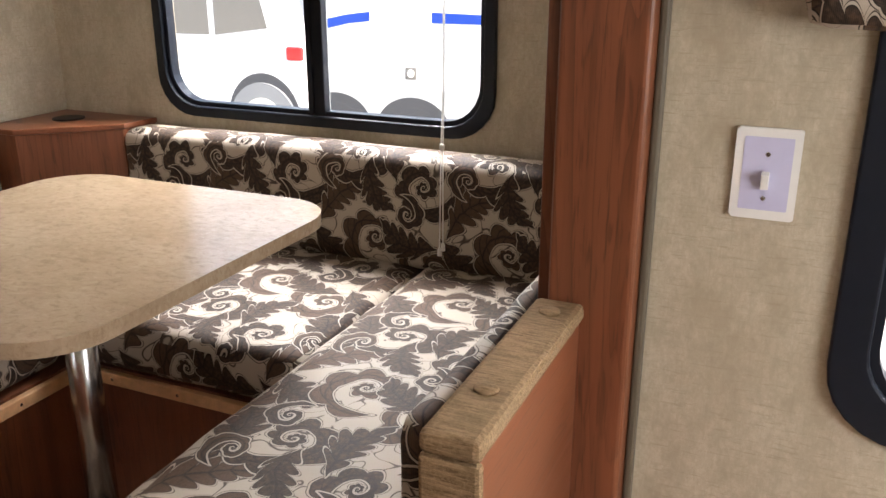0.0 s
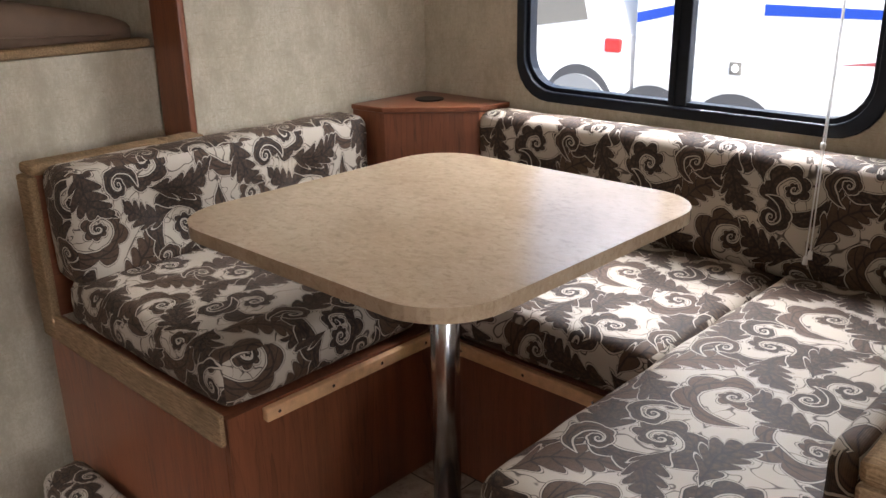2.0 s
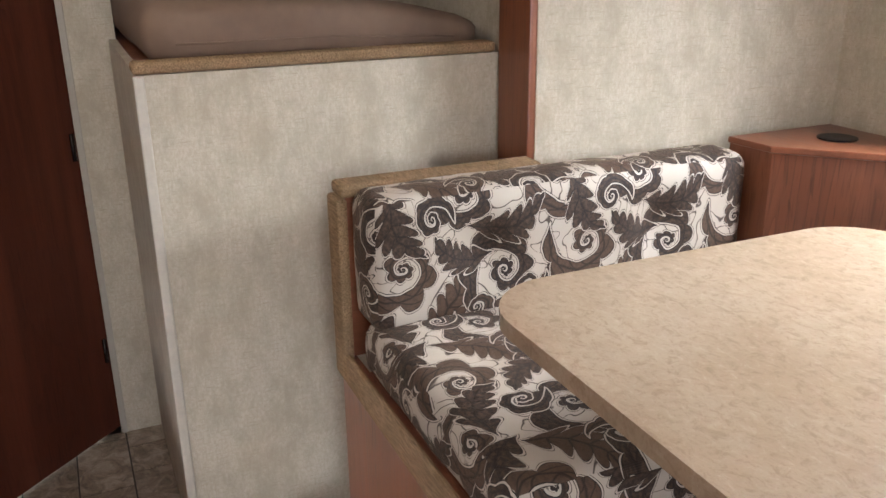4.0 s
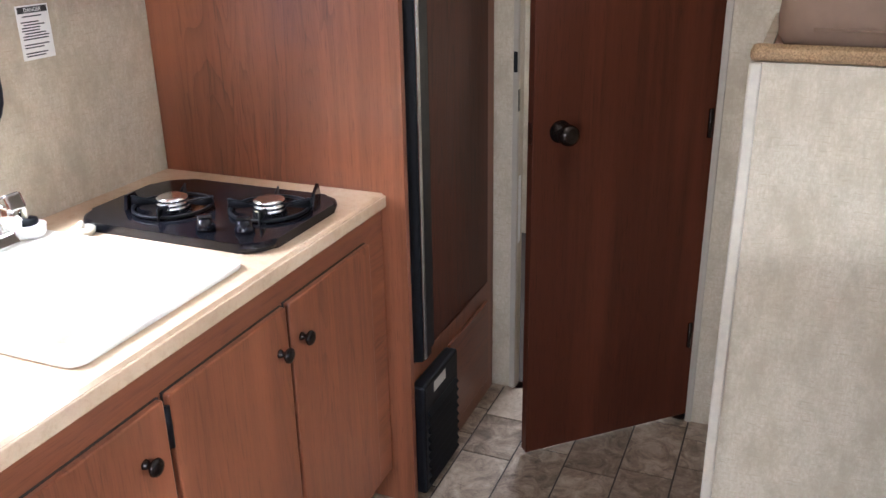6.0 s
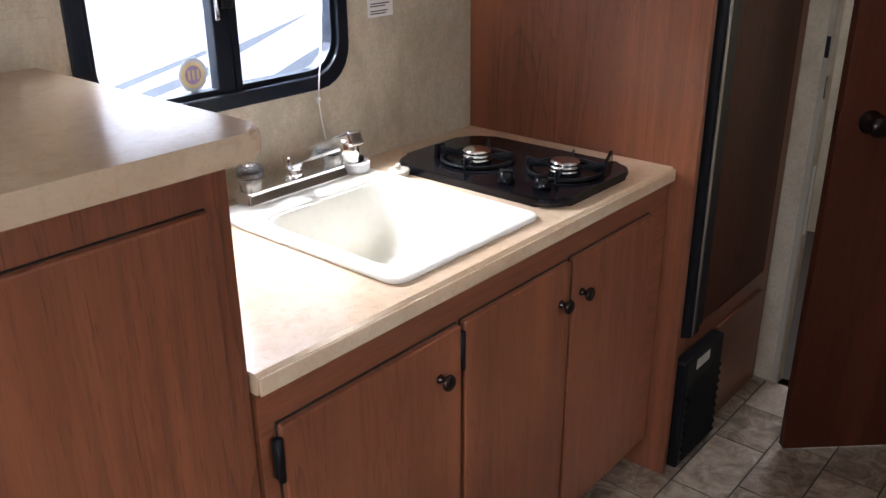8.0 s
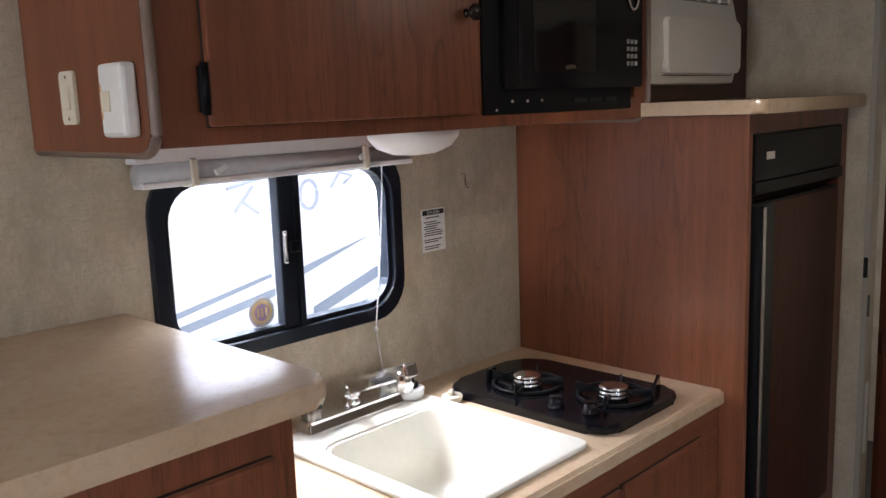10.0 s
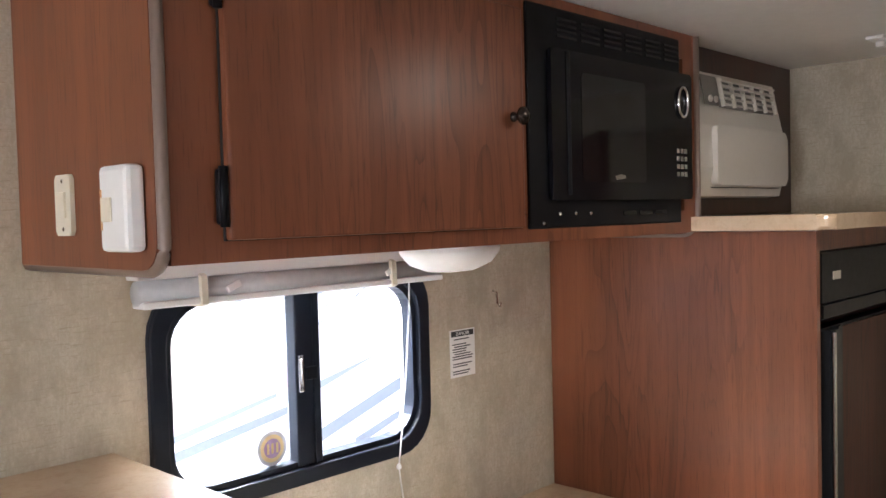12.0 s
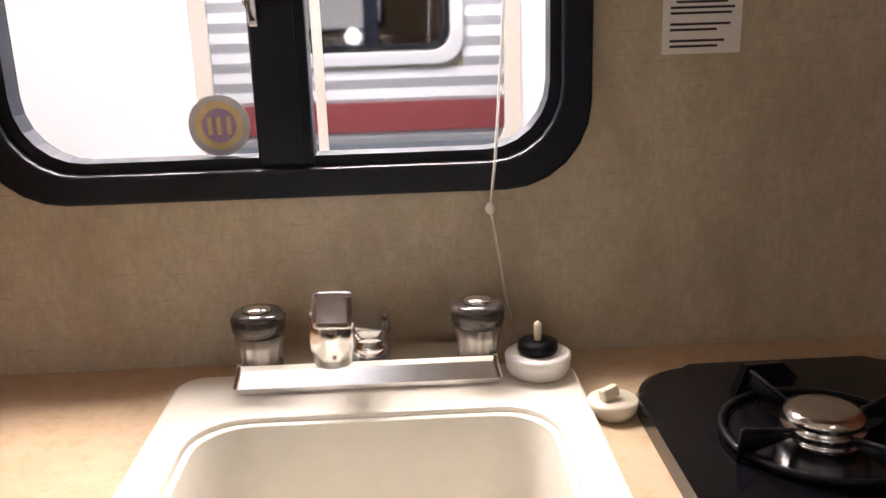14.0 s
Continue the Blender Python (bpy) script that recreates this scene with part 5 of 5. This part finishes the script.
for x in (-4.02, -3.12):
    part("wheel_arch", prism([(x + 0.42 * math.cos(i * math.pi / 20), -0.22 + 0.34 * math.sin(i * math.pi / 20)) for i in range(21)], "y", 8.304, 8.311), TYRE, far_rv)
    w = part("wheel", tube([(x, 8.30, -0.33), (x, 8.52, -0.33)], 0.35, 28), TYRE, far_rv)
    part("rim", tube([(x, 8.292, -0.33), (x, 8.299, -0.33)], 0.2, 24), GREY_PLASTIC, w)

van = thing("suv", (-5.4, 8.6, -0.68), "white sport utility vehicle with dark side glass", "vehicle")
part("body", prism([(-9.4, -0.35), (-4.42, -0.35), (-4.31, 0.05), (-4.33, 0.6), (-4.58, 1.15), (-5.0, 1.25), (-7.7, 1.25), (-8.3, 0.65), (-9.4, 0.5)], "y", 8.2, 9.9, 0.05), RV_WHITE, van)
part("side_window", prism([(-5.44, 0.67), (-4.76, 0.76), (-4.86, 1.14), (-5.44, 1.14)], "y", 8.195, 8.199), AC_DARK, van)
part("side_window", prism([(-6.7, 0.66), (-5.52, 0.67), (-5.52, 1.14), (-6.7, 1.14)], "y", 8.195, 8.199), AC_DARK, van)
part("tail_light", box(-4.53, -4.34, 8.17, 8.25, 0.44, 0.58, 0.02), plain("red_lens", (0.55, 0.03, 0.03), 0.2), van)
part("bumper", box(-4.5, -4.27, 8.18, 9.9, -0.3, -0.08, 0.03), GREY_PLASTIC, van)
# Tyre colour lifted to grey in place of bright outdoor haze.
HAZED_TYRE = plain("haze_lifted_tyre", (0.24, 0.25, 0.26), 0.7)
for x in (-4.86, -8.2):
    part("wheel_arch", prism([(x + 0.47 * math.cos(i * math.pi / 20), -0.22 + 0.51 * math.sin(i * math.pi / 20)) for i in range(21)], "y", 8.19, 8.199), TYRE, van)
    w = part("wheel", tube([(x, 8.16, -0.24), (x, 8.189, -0.24)], 0.43, 28), HAZED_TYRE, van)
    part("rim", tube([(x, 8.15, -0.24), (x, 8.159, -0.24)], 0.27, 24), GREY_PLASTIC, w)

# ---- vinyl tiles ----


def lay(parent, x0, x1, y0, y1, z, skip=None, limit=300, row=0.152):
    meshes, y, k, laid = {}, y0, 0, 0
    rng = random.Random(11)
    while y < y1 - 0.01:
        ye = min(y + row, y1)
        x = x0 - (0.07, 0.19, 0.13)[k % 3]
        n = k
        while x < x1 - 0.01:
            w = (0.28, 0.15, 0.28, 0.21, 0.28)[n % 5]
            a, b = max(x, x0), min(x + w, x1)
            if b - a > 0.02 and not (skip and skip((a + b) / 2, (y + ye) / 2)) and laid < limit:
                key = (round(b - a, 3), round(ye - y, 3))
                if key not in meshes:
                    bm = box(-key[0] / 2 + 0.0024, key[0] / 2 - 0.0024, -key[1] / 2 + 0.0024, key[1] / 2 - 0.0024, -0.003, 0.0, 0.0008, None, 1)
                    me = bpy.data.meshes.new("tile")
                    bm.to_mesh(me)
                    bm.free()
                    me.materials.append(TILE)
                    meshes[key] = me
                t = new("tile", meshes[key])
                t.parent = parent
                t.location = ((a + b) / 2, (y + ye) / 2, z)
                laid += 1
            x += w
            n += 1
        y = ye
        k += 1


lay(floor, -2.6, 2.04, -0.103, 1.6, 0.0, lambda x, y: y < -0.1 and x > -1.9)
lay(slide_floor, -0.77, -0.19, 1.15, 1.69, SZ)
